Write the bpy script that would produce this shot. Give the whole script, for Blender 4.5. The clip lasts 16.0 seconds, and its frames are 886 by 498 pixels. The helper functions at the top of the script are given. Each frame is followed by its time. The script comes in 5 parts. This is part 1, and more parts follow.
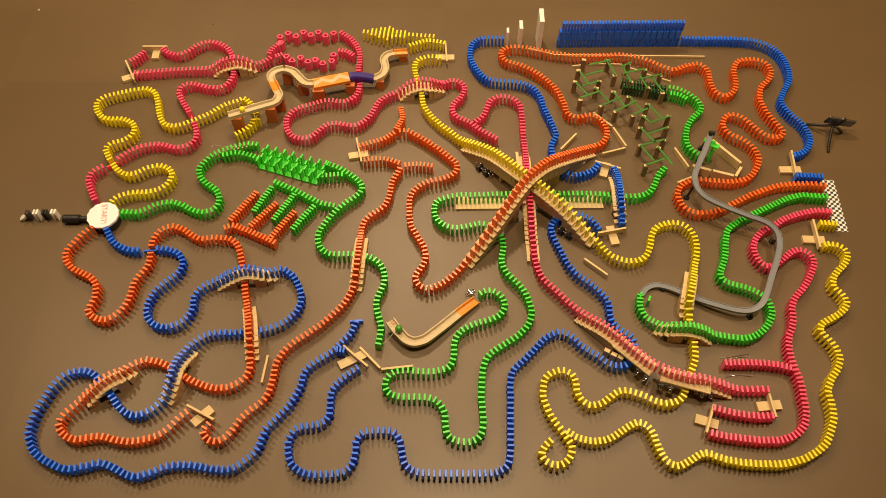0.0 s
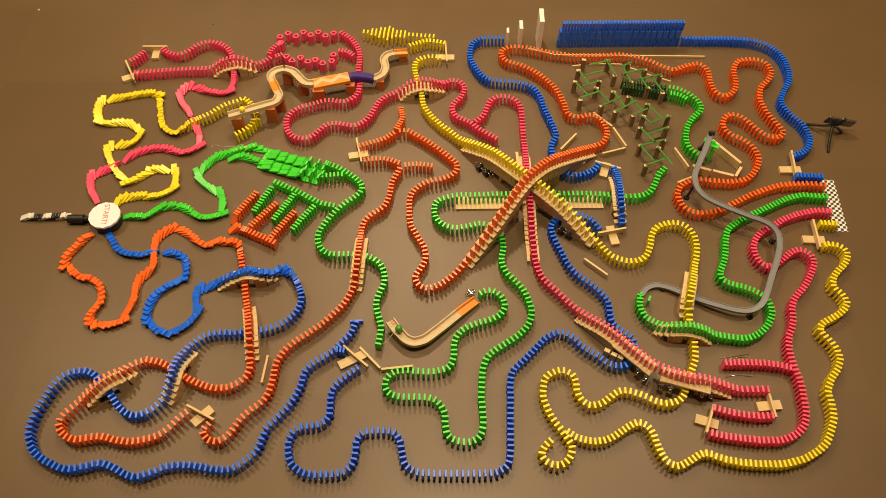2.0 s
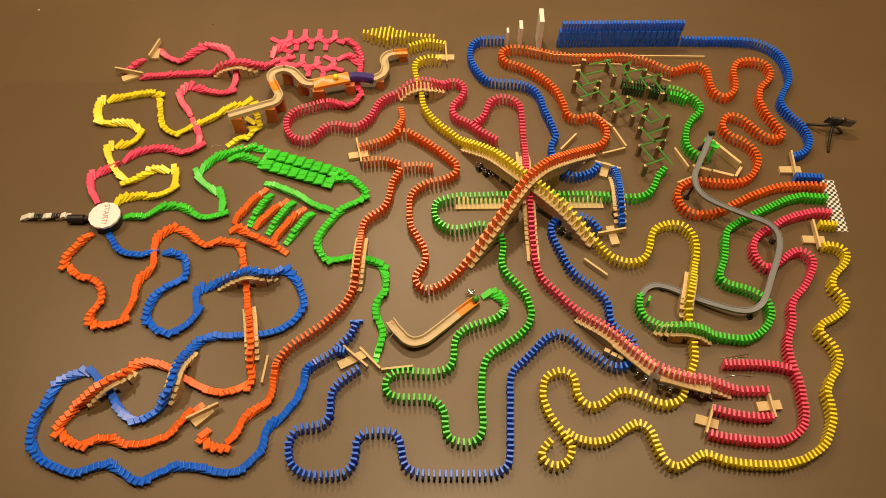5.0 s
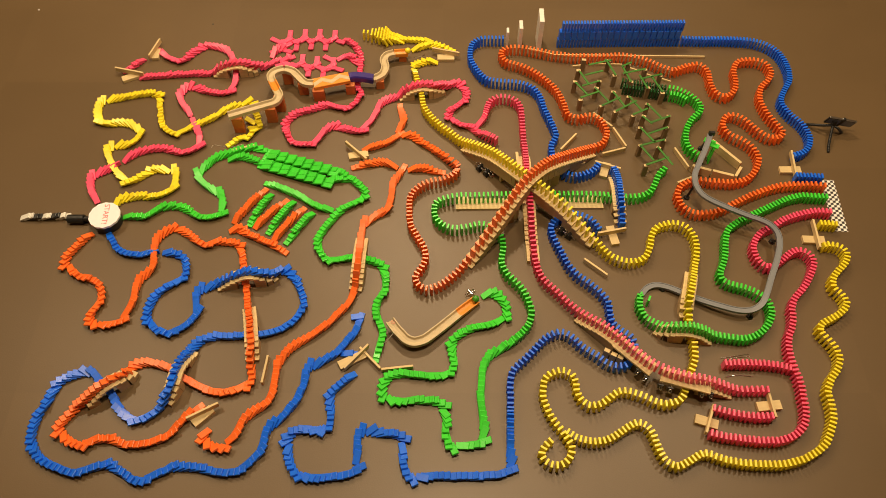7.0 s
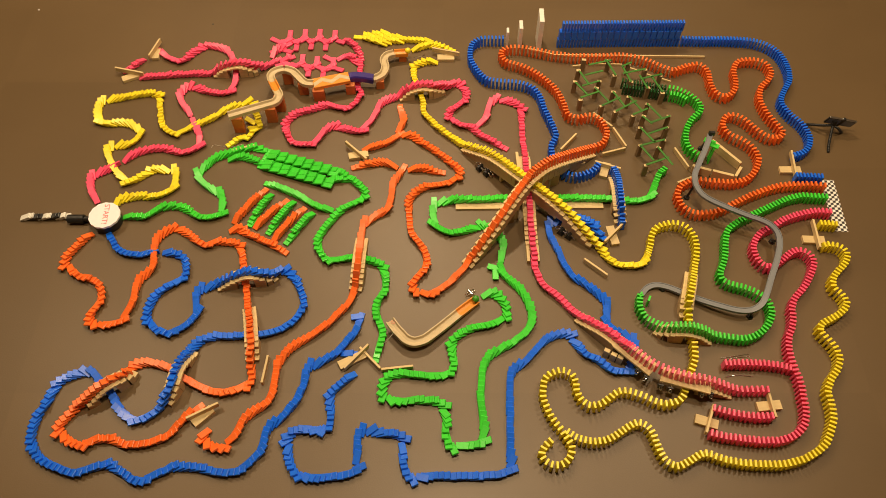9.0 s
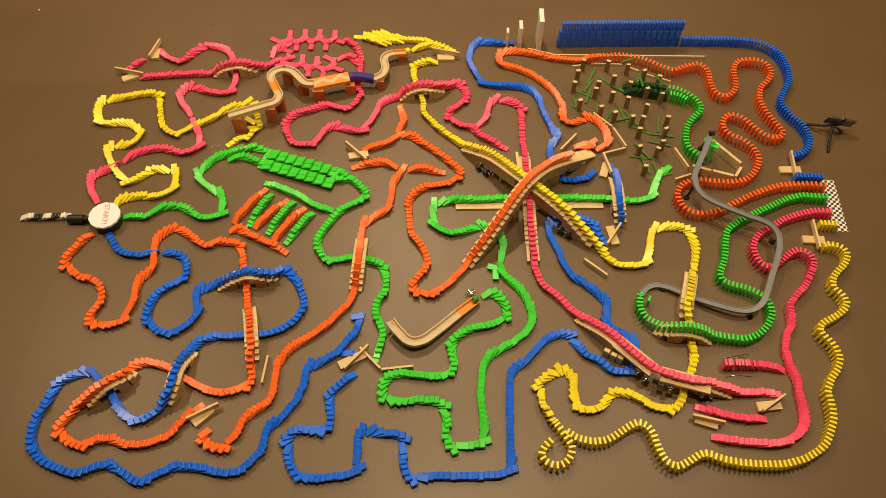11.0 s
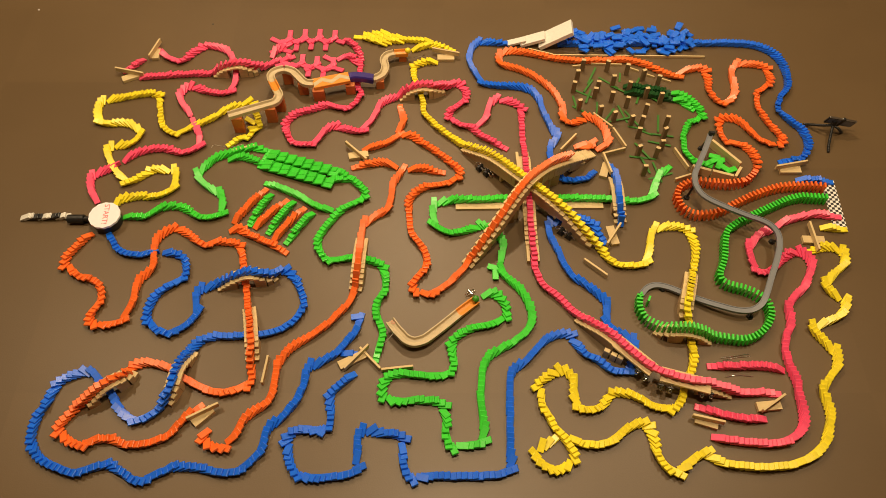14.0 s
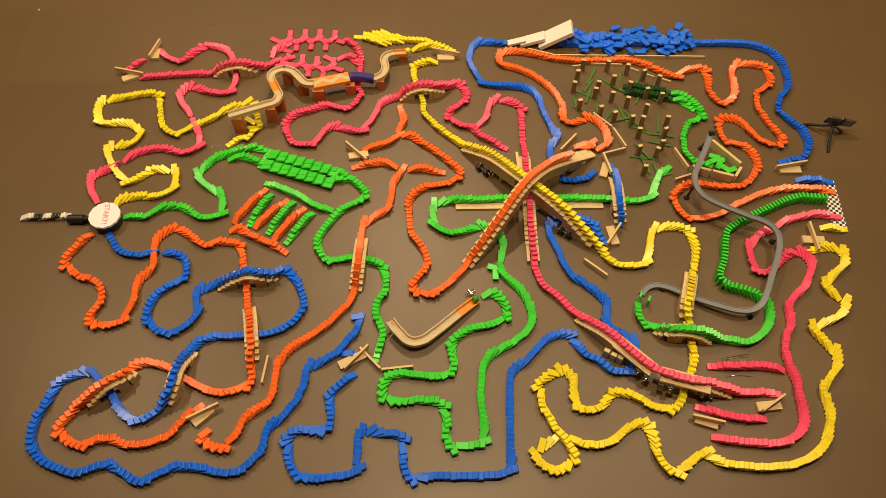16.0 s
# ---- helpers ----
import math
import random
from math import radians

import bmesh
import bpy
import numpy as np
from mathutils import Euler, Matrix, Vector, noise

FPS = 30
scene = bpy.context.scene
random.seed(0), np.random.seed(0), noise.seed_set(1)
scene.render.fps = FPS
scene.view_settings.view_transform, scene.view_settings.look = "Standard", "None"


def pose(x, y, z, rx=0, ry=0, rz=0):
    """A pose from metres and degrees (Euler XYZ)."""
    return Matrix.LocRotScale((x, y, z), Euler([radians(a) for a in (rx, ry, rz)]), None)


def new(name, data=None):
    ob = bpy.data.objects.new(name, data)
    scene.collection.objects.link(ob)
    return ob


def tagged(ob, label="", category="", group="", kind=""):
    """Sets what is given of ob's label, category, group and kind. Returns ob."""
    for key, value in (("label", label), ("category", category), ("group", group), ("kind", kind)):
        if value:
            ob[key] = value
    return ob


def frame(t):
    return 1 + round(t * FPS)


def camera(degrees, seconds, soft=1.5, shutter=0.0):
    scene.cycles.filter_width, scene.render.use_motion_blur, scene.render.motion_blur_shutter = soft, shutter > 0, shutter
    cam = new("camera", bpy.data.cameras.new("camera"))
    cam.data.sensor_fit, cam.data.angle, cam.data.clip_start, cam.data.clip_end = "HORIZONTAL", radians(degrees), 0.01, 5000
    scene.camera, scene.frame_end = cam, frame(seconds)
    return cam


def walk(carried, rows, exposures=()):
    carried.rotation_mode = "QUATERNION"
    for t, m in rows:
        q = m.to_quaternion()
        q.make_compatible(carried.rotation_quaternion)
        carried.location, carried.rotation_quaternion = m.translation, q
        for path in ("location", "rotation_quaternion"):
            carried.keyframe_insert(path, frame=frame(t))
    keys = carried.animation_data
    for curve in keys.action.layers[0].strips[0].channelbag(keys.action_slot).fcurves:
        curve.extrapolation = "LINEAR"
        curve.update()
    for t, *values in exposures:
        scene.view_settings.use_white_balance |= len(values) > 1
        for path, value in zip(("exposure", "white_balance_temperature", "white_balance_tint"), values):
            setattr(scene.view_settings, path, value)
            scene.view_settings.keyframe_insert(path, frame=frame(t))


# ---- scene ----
# A floor full of domino lines that fall one after another, seen from a still camera high above it.
cam = camera(60.67, 16.0, soft=0.8)
EYE = pose(0, 0, 2.507, 32.5, 0, 0)
walk(cam, [(0, EYE), (16, EYE)], [(0, -0.08, 6900, 12), (4, -0.13, 6850, 11.5), (9, -0.21, 6750, 10.5), (16, -0.28, 6700, 10)])

# ---- light ----
world = bpy.data.worlds.new("world")
scene.world = world
world.use_nodes = True
world.node_tree.nodes["Background"].inputs[0].default_value = (1.0, 0.8, 0.55, 1)
world.node_tree.nodes["Background"].inputs[1].default_value = 0.02
WARM = (1.0, 0.755, 0.465)


def ceiling_lamp(x, y, z, size, power):
    data = bpy.data.lights.new("ceiling_light", "AREA")
    data.shape, data.size, data.energy, data.color = "DISK", size, power, WARM
    ob = new("ceiling_light", data)
    ob.matrix_world = pose(x, y, z)
    return ob


ceiling_lamp(-0.3, 4.2, 4.40, 0.30, 165)
ceiling_lamp(-2.8, 2.7, 4.40, 0.30, 88)
ceiling_lamp(2.1, 2.3, 4.40, 0.30, 74)
ceiling_lamp(0.1, 1.4, 4.40, 0.30, 124)
ceiling_lamp(-2.3, 6.2, 4.40, 0.30, 30)
ceiling_lamp(2.1, 6.2, 4.40, 0.30, 25)


# ---- materials ----
def shader(name, color, rough=0.5, metal=0.0, vary=0.08, scale=60.0, bump=0.0, spec=0.5, hue_random=0.0, color2=None, stretch=None):
    m = bpy.data.materials.new(name)
    m.use_nodes = True
    nt = m.node_tree
    b = nt.nodes["Principled BSDF"]
    b.inputs["Roughness"].default_value = rough
    b.inputs["Metallic"].default_value = metal
    b.inputs["Specular IOR Level"].default_value = spec
    tc = nt.nodes.new("ShaderNodeTexCoord")
    vec = tc.outputs["Object"]
    if stretch:
        mp = nt.nodes.new("ShaderNodeMapping")
        mp.inputs["Scale"].default_value = stretch
        nt.links.new(vec, mp.inputs["Vector"])
        vec = mp.outputs["Vector"]
    n1 = nt.nodes.new("ShaderNodeTexNoise")
    n1.inputs["Scale"].default_value = scale
    n1.inputs["Detail"].default_value = 5
    nt.links.new(vec, n1.inputs["Vector"])
    mix = nt.nodes.new("ShaderNodeMix")
    mix.data_type = "RGBA"
    c2 = color2 or [c * (1 - 3 * vary) for c in color]
    mix.inputs[6].default_value = (*c2, 1)
    mix.inputs[7].default_value = (*[min(1, c * (1 + vary)) for c in color], 1)
    nt.links.new(n1.outputs["Fac"], mix.inputs[0])
    out = mix.outputs[2]
    if hue_random:
        info = nt.nodes.new("ShaderNodeObjectInfo")
        mr = nt.nodes.new("ShaderNodeMapRange")
        mr.inputs["To Min"].default_value = 1 - hue_random
        mr.inputs["To Max"].default_value = 1 + hue_random
        nt.links.new(info.outputs["Random"], mr.inputs["Value"])
        hs = nt.nodes.new("ShaderNodeHueSaturation")
        nt.links.new(mr.outputs[0], hs.inputs["Value"])
        nt.links.new(out, hs.inputs["Color"])
        out = hs.outputs[0]
    nt.links.new(out, b.inputs["Base Color"])
    if bump:
        bp = nt.nodes.new("ShaderNodeBump")
        bp.inputs["Strength"].default_value = bump
        bp.inputs["Distance"].default_value = 0.002
        nt.links.new(n1.outputs["Fac"], bp.inputs["Height"])
        nt.links.new(bp.outputs[0], b.inputs["Normal"])
    return m


COLORS = {"pink": (0.90, 0.09, 0.21), "yellow": (0.90, 0.765, 0.036), "green": (0.052, 0.68, 0.05),
          "orange": (0.90, 0.17, 0.03), "blue": (0.008, 0.150, 0.90), "dark green": (0.008, 0.070, 0.015), "leaf green": (0.045, 0.27, 0.02), "white": (0.80, 0.79, 0.74), "black": (0.02, 0.02, 0.022)}
PLASTIC = {k: shader(k + "_plastic", v, 0.34, vary=0.05, scale=90, hue_random=0.08, spec=0.55) for k, v in COLORS.items()}
WOOD = shader("pale_pine", (0.70, 0.54, 0.28), 0.6, vary=0.10, scale=40, bump=0.1, hue_random=0.08, stretch=(0.25, 2, 2))
# post wood with the shade on its sides painted into the brown
POST_SHADE = shader("shaded_post_wood", (0.27, 0.18, 0.09), 0.65, vary=0.12, scale=40, bump=0.1, stretch=(2, 2, 0.25))
BEECH = shader("tan_board", (0.56, 0.38, 0.20), 0.6, vary=0.10, scale=40, bump=0.1, hue_random=0.05, stretch=(0.25, 2, 2))
TRACK = shader("track_beech", (0.58, 0.47, 0.29), 0.5, vary=0.08, scale=30, bump=0.08, stretch=(0.3, 2, 2))
RUST = shader("orange_brown_block", (0.55, 0.15, 0.035), 0.5, vary=0.08, scale=30)
AMBER = shader("amber_paint", (0.75, 0.28, 0.03), 0.4, vary=0.05, scale=30)
PURPLE = shader("purple_paint", (0.035, 0.018, 0.20), 0.35, vary=0.06, scale=30)
GREY = shader("grey_track_plastic", (0.185, 0.20, 0.23), 0.42, vary=0.06, scale=40)
BLACK = shader("black_plastic", (0.012, 0.012, 0.013), 0.4, vary=0.1, scale=50)
STEEL = shader("bright_wire", (0.75, 0.75, 0.74), 0.22, 1.0, vary=0.03)
CARD = shader("white_card", (0.84, 0.84, 0.90), 0.6, vary=0.03, scale=40)
STICK = shader("dark_green_stick", (0.035, 0.19, 0.018), 0.55, vary=0.12, scale=40, hue_random=0.12)
INK = shader("pink_ink", (0.75, 0.16, 0.18), 0.6, vary=0.02)
STRING = shader("white_string", (0.7, 0.66, 0.58), 0.8, vary=0.05)


# ---- building ----
def to_mesh(name, bm, mat, smooth=False):
    me = bpy.data.meshes.new(name)
    bm.to_mesh(me)
    bm.free()
    me.materials.append(mat)
    if smooth:
        for p in me.polygons:
            p.use_smooth = True
    return me


def thing(name, x, y, z, label, category, group="", kind="", rz=0.0):
    ob = new(name)
    ob.empty_display_size = 0.02
    ob.matrix_world = pose(x, y, z, 0, 0, rz)
    return tagged(ob, label, category, group, kind)


def part(name, bm, mat, parent, label="", m=None, smooth=False):
    me = bm if isinstance(bm, bpy.types.Mesh) else to_mesh(name, bm, mat, smooth)
    ob = new(name, me)
    ob.parent = parent
    if m is not None:
        ob.matrix_basis = m
    return tagged(ob, label)


def box(x0, x1, y0, y1, z0, z1, bevel=0.0, bm=None, segments=1):
    own = bm or bmesh.new()
    made = bmesh.ops.create_cube(own, size=1)["verts"]
    for v in made:
        v.co = ((x0 + x1) / 2 + v.co.x * (x1 - x0), (y0 + y1) / 2 + v.co.y * (y1 - y0), (z0 + z1) / 2 + v.co.z * (z1 - z0))
    if bevel:
        edges = {e for v in made for e in v.link_edges}
        bmesh.ops.bevel(own, geom=list(edges), offset=bevel, segments=segments, affect="EDGES", profile=0.6)
    return own


def tube(bm, points, radius, sides=8, closed=False):
    """A round tube along points."""
    rings = []
    pts = [Vector(p) for p in points]
    for i, p in enumerate(pts):
        d = (pts[min(i + 1, len(pts) - 1)] - pts[max(i - 1, 0)]).normalized()
        a = d.orthogonal().normalized() if abs(d.z) > 0.9 else d.cross(Vector((0, 0, 1))).normalized()
        b = d.cross(a)
        rings.append([bm.verts.new(p + radius * (math.cos(2 * math.pi * k / sides) * a + math.sin(2 * math.pi * k / sides) * b)) for k in range(sides)])
    for r, s in zip(rings, rings[1:]):
        for k in range(sides):
            bm.faces.new((r[k], r[(k + 1) % sides], s[(k + 1) % sides], s[k]))
    bm.faces.new(rings[0][::-1])
    bm.faces.new(rings[-1])
    bmesh.ops.recalc_face_normals(bm, faces=bm.faces)
    return bm


def spline(points, step=0.004):
    """A smooth way through points of any number of values."""
    p = np.array(points, float)
    p = np.vstack([2 * p[0] - p[1], p, 2 * p[-1] - p[-2]])
    out = []
    for i in range(1, len(p) - 2):
        n = max(2, int(np.linalg.norm(p[i + 1][:2] - p[i][:2]) / step))
        for u in np.arange(n) / n:
            a, b, c, d = p[i - 1], p[i], p[i + 1], p[i + 2]
            out.append(0.5 * (2 * b + (c - a) * u + (2 * a - 5 * b + 4 * c - d) * u * u + (3 * b - a - 3 * c + d) * u ** 3))
    out.append(p[-2])
    return np.array(out)


# ---- structure ----
FLOOR = bpy.data.materials.new("brown_floor")
FLOOR.use_nodes = True
nt = FLOOR.node_tree
bsdf = nt.nodes["Principled BSDF"]
tc = nt.nodes.new("ShaderNodeTexCoord")
fine = nt.nodes.new("ShaderNodeTexNoise")
fine.inputs["Scale"].default_value, fine.inputs["Detail"].default_value = 220, 6
broad = nt.nodes.new("ShaderNodeTexNoise")
broad.inputs["Scale"].default_value, broad.inputs["Detail"].default_value = 3.0, 4
tiles = nt.nodes.new("ShaderNodeTexBrick")
tiles.offset = 0.0
tiles.inputs["Scale"].default_value = 1.0
tiles.inputs["Brick Width"].default_value = tiles.inputs["Row Height"].default_value = 0.5
tiles.inputs["Mortar Size"].default_value = 0.0
tiles.inputs["Color1"].default_value = (0.109, 0.0700, 0.0325, 1)
tiles.inputs["Color2"].default_value = (0.122, 0.0788, 0.0372, 1)
mixa = nt.nodes.new("ShaderNodeMix")
mixa.data_type, mixa.blend_type = "RGBA", "MULTIPLY"
mixa.inputs[0].default_value = 1.0
ramp = nt.nodes.new("ShaderNodeMapRange")
ramp.inputs["To Min"].default_value, ramp.inputs["To Max"].default_value = 0.80, 1.2
addn = nt.nodes.new("ShaderNodeMath")
addn.operation = "ADD"
halfn = nt.nodes.new("ShaderNodeMath")
halfn.operation = "MULTIPLY"
halfn.inputs[1].default_value = 0.5
for n in (fine, broad, tiles):
    nt.links.new(tc.outputs["Object"], n.inputs["Vector"])
nt.links.new(fine.outputs["Fac"], addn.inputs[0])
nt.links.new(broad.outputs["Fac"], addn.inputs[1])
nt.links.new(addn.outputs[0], halfn.inputs[0])
nt.links.new(halfn.outputs[0], ramp.inputs["Value"])
nt.links.new(tiles.outputs["Color"], mixa.inputs[6])
nt.links.new(ramp.outputs[0], mixa.inputs[7])
nt.links.new(mixa.outputs[2], bsdf.inputs["Base Color"])
bsdf.inputs["Roughness"].default_value = 0.42
bsdf.inputs["Specular IOR Level"].default_value = 0.48
bmp = nt.nodes.new("ShaderNodeBump")
bmp.inputs["Strength"].default_value, bmp.inputs["Distance"].default_value = 0.25, 0.001
nt.links.new(fine.outputs["Fac"], bmp.inputs["Height"])
nt.links.new(bmp.outputs[0], bsdf.inputs["Normal"])
PLASTER = shader("cream_plaster", (0.54, 0.48, 0.42), 0.85, vary=0.05, scale=8)


def structure(name, bm, mat, label):
    return tagged(new(name, to_mesh(name, bm, mat)), label, "room", kind="structure")


structure("floor", box(-6, 6, -4, 9, -0.1, 0), FLOOR, "smooth brown linoleum floor in large square tiles")
structure("ceiling", box(-6, 6, -4, 9, 4.5, 4.6), PLASTER, "plain cream ceiling")
structure("wall_north", box(-6, 6, 9, 9.15, 0, 4.5), PLASTER, "plain cream wall")
structure("wall_south", box(-6, 6, -4.15, -4, 0, 4.5), PLASTER, "plain cream wall")
structure("wall_west", box(-6.15, -6, -4, 9, 0, 4.5), PLASTER, "plain cream wall")
structure("wall_east", box(6, 6.15, -4, 9, 0, 4.5), PLASTER, "plain cream wall")

# ---- dominoes ----
THICK, WIDE, HIGH = 0.0079, 0.0236, 0.0475
DOMINO = {k: to_mesh("domino", box(-THICK, 0, -WIDE / 2, WIDE / 2, 0, HIGH, 0.0009), m) for k, m in PLASTIC.items()}
FALLS = []   # piece, its standing pose, when it is struck, tilt at rest, haste, how far it slides and twists
RNG = random.Random(4)
PLACED = []  # x, y, base height of every domino
BRIDGES = []
OPEN = [("pink", -1.380, 1.997), ("pink", -1.092, 2.248), ("blue", -1.134, 1.574)]  # where a line leaves room for another to cross


def fall(ob, m, t, rest, quick=1.0, slide=0.0, twist=0.0, aside=0.0):
    ob.matrix_basis = m
    if t < 15.98:
        FALLS.append((ob, m, t, rest, quick, slide, twist, aside))


def corners(way, arc):
    """Where a line turns so sharply that its fallen dominoes shoot straight on: place, reach and sharpness."""
    heading = np.unwrap(np.arctan2(np.gradient(way[:, 1]), np.gradient(way[:, 0])))
    found = []
    for at in sorted(np.arange(0.09, arc[-1] - 0.05, 0.004), key=lambda v: -abs(np.interp(v + 0.035, arc, heading) - np.interp(v - 0.035, arc, heading))):
        bend = abs(np.interp(at + 0.035, arc, heading) - np.interp(at - 0.035, arc, heading))
        if bend > 0.75 and all(abs(at - f[0]) > 0.085 for f in found):
            found.append((at, 0.040, min(0.65, bend / 1.8) if bend < 1.3 else 0.35))
    return found


def domino_line(color, gap, *pieces):
    """Dominoes along a way: (x, y[, height[, time when the wave is there[, gap from there on]]])."""
    pts = [p for piece in pieces for p in piece]
    way = spline([(*p[:2], p[2] if len(p) > 2 else 0.0) for p in pts])
    arc = np.concatenate([[0], np.cumsum(np.hypot(*np.diff(way[:, :2], axis=0).T))])
    marks = [(arc[np.argmin(np.hypot(way[:, 0] - p[0], way[:, 1] - p[1]))], p[3]) for p in pts if len(p) > 3]
    gaps = [(arc[np.argmin(np.hypot(way[:, 0] - p[0], way[:, 1] - p[1]))], p[4]) for p in pts if len(p) > 4] or [(0, gap)]
    spots = [0.0]
    while spots[-1] < arc[-1]:
        spots.append(spots[-1] + np.interp(spots[-1], [g[0] for g in gaps], [g[1] for g in gaps]))
    n = len(spots)
    spots = [v * arc[-1] / spots[-1] for v in spots]
    bends = corners(way, arc)
    root = thing("domino_line", way[0, 0], way[0, 1], 0, f"line of {color} plastic dominoes standing upright, later toppled", "dominoes", "domino lines")
    lean = 90 - math.degrees(math.asin(min(0.95, THICK / gap)))
    raised = []
    for i in range(n):
        s = spots[i]
        x, y, z = (np.interp(s, arc, way[:, k]) for k in range(3))
        z = max(0.0, z)
        a, b = max(0, s - 0.012), min(arc[-1], s + 0.012)
        turn = math.degrees(math.atan2(np.interp(b, arc, way[:, 1]) - np.interp(a, arc, way[:, 1]), np.interp(b, arc, way[:, 0]) - np.interp(a, arc, way[:, 0])))
        if any(math.hypot(x - u, y - v) < (0.028 if color == c else 0.0095) for c, u, v in OPEN):
            continue
        PLACED.append((x, y, z))
        t = np.interp(s, [m[0] for m in marks], [m[1] for m in marks])
        turn += RNG.uniform(-2.5, 2.5)
        ob = part("domino", DOMINO[color], None, root)
        left = n - 1 - i
        rest = lean if left > 2 else (89.5, 83, 74)[left]
        climb = math.degrees(math.atan2(np.interp(min(arc[-1], s + 0.03), arc, way[:, 2]) - z, 0.03)) if s < arc[-1] - 0.03 else 0.0
        rest -= max(-12.0, min(50.0, climb * 1.15 if climb > 0 else climb * 0.5))
        m = Matrix.Translation(-root.location) @ pose(x, y, z, 0, 0, turn) @ pose(THICK / 2, RNG.uniform(-0.0008, 0.0008), 0)
        slide, aside, twist = RNG.uniform(0.004, 0.009) * (z < 0.01), RNG.uniform(-0.001, 0.001), RNG.uniform(-2, 2)
        rest += RNG.uniform(-2, 2) * (left > 2)
        for at, reach, sharp in bends:
            if abs(s - at) < reach and z < 0.01:
                before = s < at
                edge = at - reach if before else at + reach
                head = np.interp(edge + 0.006, arc, way[:, 1]) - np.interp(edge - 0.006, arc, way[:, 1]), np.interp(edge + 0.006, arc, way[:, 0]) - np.interp(edge - 0.006, arc, way[:, 0])
                head = math.atan2(*head)
                dx = np.interp(edge, arc, way[:, 0]) + math.cos(head) * (s - edge) - x
                dy = np.interp(edge, arc, way[:, 1]) + math.sin(head) * (s - edge) - y
                own = math.radians(turn)
                near = 1 - abs(s - at) / reach
                dx, dy = dx * sharp, dy * sharp
                slide += dx * math.cos(own) + dy * math.sin(own) + (0.006 * near if before else 0.002)
                aside += dy * math.cos(own) - dx * math.sin(own)
                twist += sharp * ((math.degrees(head) - turn + 180) % 360 - 180) + RNG.uniform(-6, 6) * near
                rest += (85 - rest) * 0.6 * near * sharp
                break
        fall(ob, m, t, rest, 1.0, slide, twist, aside)
        if z > 0.0105:
            raised.append((i, x, y, z, turn))
    bridge = []
    for r in raised + [(10 ** 6, 0, 0, 0, 0)]:
        if bridge and r[0] != bridge[-1][0] + 1:
            BRIDGES.append(bridge)
            bridge = []
        bridge.append(r)
    return root


def stair_bridge(steps):
    """Wooden planks stacked into a stepped bridge that carries a line and leaves room for the lines below."""
    mid = steps[len(steps) // 2]
    far = len(steps) > 18
    root = thing("stair_bridge", mid[1], mid[2], 0, "stepped bridge of pale wooden planks carrying dominoes", "bridge", "wooden bridges")
    home = Matrix.Translation(-root.location)
    half = 0.025
    for k, (_, x, y, z, turn) in enumerate(steps):
        other = steps[k + 1] if k + 1 < len(steps) else steps[k - 1]
        long = round(math.hypot(other[1] - x, other[2] - y) * (500 if far else 570)) / 1000   # half a step
        if far and abs(z - 0.068) < 0.0025 and x > 0.6:
            continue   # the deck boards carry this stretch
        part("step", box(-long, long, -half, half, -0.008, 0, 0.0006), WOOD, root, m=home @ pose(x, y, z - 0.0005, 0, 0, turn))
        below = [p[2] + 0.051 for p in PLACED if math.hypot(p[0] - x, p[1] - y) < 0.033 and p[2] < z - 0.03]
        foot = max([0.0, z - (0.065 if far else 0.2)] + below)
        top = z - 0.0088
        if foot < top - 0.004:
            w = (0.0205 if far else 0.0235) + 0.0003 * (k % 2)
            part("riser", box(-long, long, -w, w, foot, top), BEECH, root, m=home @ pose(x, y, 0, 0, 0, turn))
        if far and k % 5 == 2 and foot > 0.02 and not below:
            near = [p for p in PLACED if math.hypot(p[0] - x, p[1] - y) < 0.045 and p[2] < z - 0.03]
            if not near:
                part("pillar", box(-0.006, 0.006, -0.0145, 0.0145, 0, foot + 0.001, 0.0006), BEECH, root, m=home @ pose(x, y, 0, 0, 0, turn))


domino_line("pink", 0.018,
    [(-1.404, 1.807, 0.000, 0.2), (-1.432, 1.855), (-1.451, 1.902), (-1.449, 1.940), (-1.425, 1.967), (-1.396, 1.985), (-1.370, 2.006), (-1.351, 2.024, 0.000, 0.79), (-1.312, 2.064), (-1.258, 2.088), (-1.199, 2.095), (-1.136, 2.079), (-1.089, 2.085), (-1.058, 2.113, 0.000, 1.24), (-1.053, 2.151), (-1.068, 2.199), (-1.092, 2.248), (-1.114, 2.291), (-1.148, 2.341), (-1.173, 2.392), (-1.165, 2.434), (-1.125, 2.448), (-1.076, 2.434), (-1.011, 2.423, 0.000, 1.74)],
    [(-0.971, 2.441), (-0.950, 2.490), (-0.951, 2.551), (-0.966, 2.612), (-0.998, 2.672), (-1.043, 2.706, 0.000, 2.29), (-1.098, 2.717), (-1.147, 2.694), (-1.180, 2.657), (-1.221, 2.635), (-1.270, 2.646), (-1.301, 2.672, 0.000, 2.57)])
domino_line("pink", 0.017,
    [(-1.384, 2.653, 0.000, 2.64), (-1.408, 2.616), (-1.432, 2.594, 0.000, 2.76)])
domino_line("pink", 0.018,
    [(-1.397, 2.518, 0.000, 2.84), (-1.324, 2.525), (-1.248, 2.533), (-1.146, 2.540), (-1.069, 2.543, 0.000, 3.17), (-1.025, 2.550, 0.025), (-0.981, 2.549, 0.050), (-0.928, 2.553, 0.060), (-0.881, 2.556, 0.040), (-0.852, 2.571, 0.005, 3.54), (-0.822, 2.587), (-0.794, 2.612, 0.000, 3.64)])
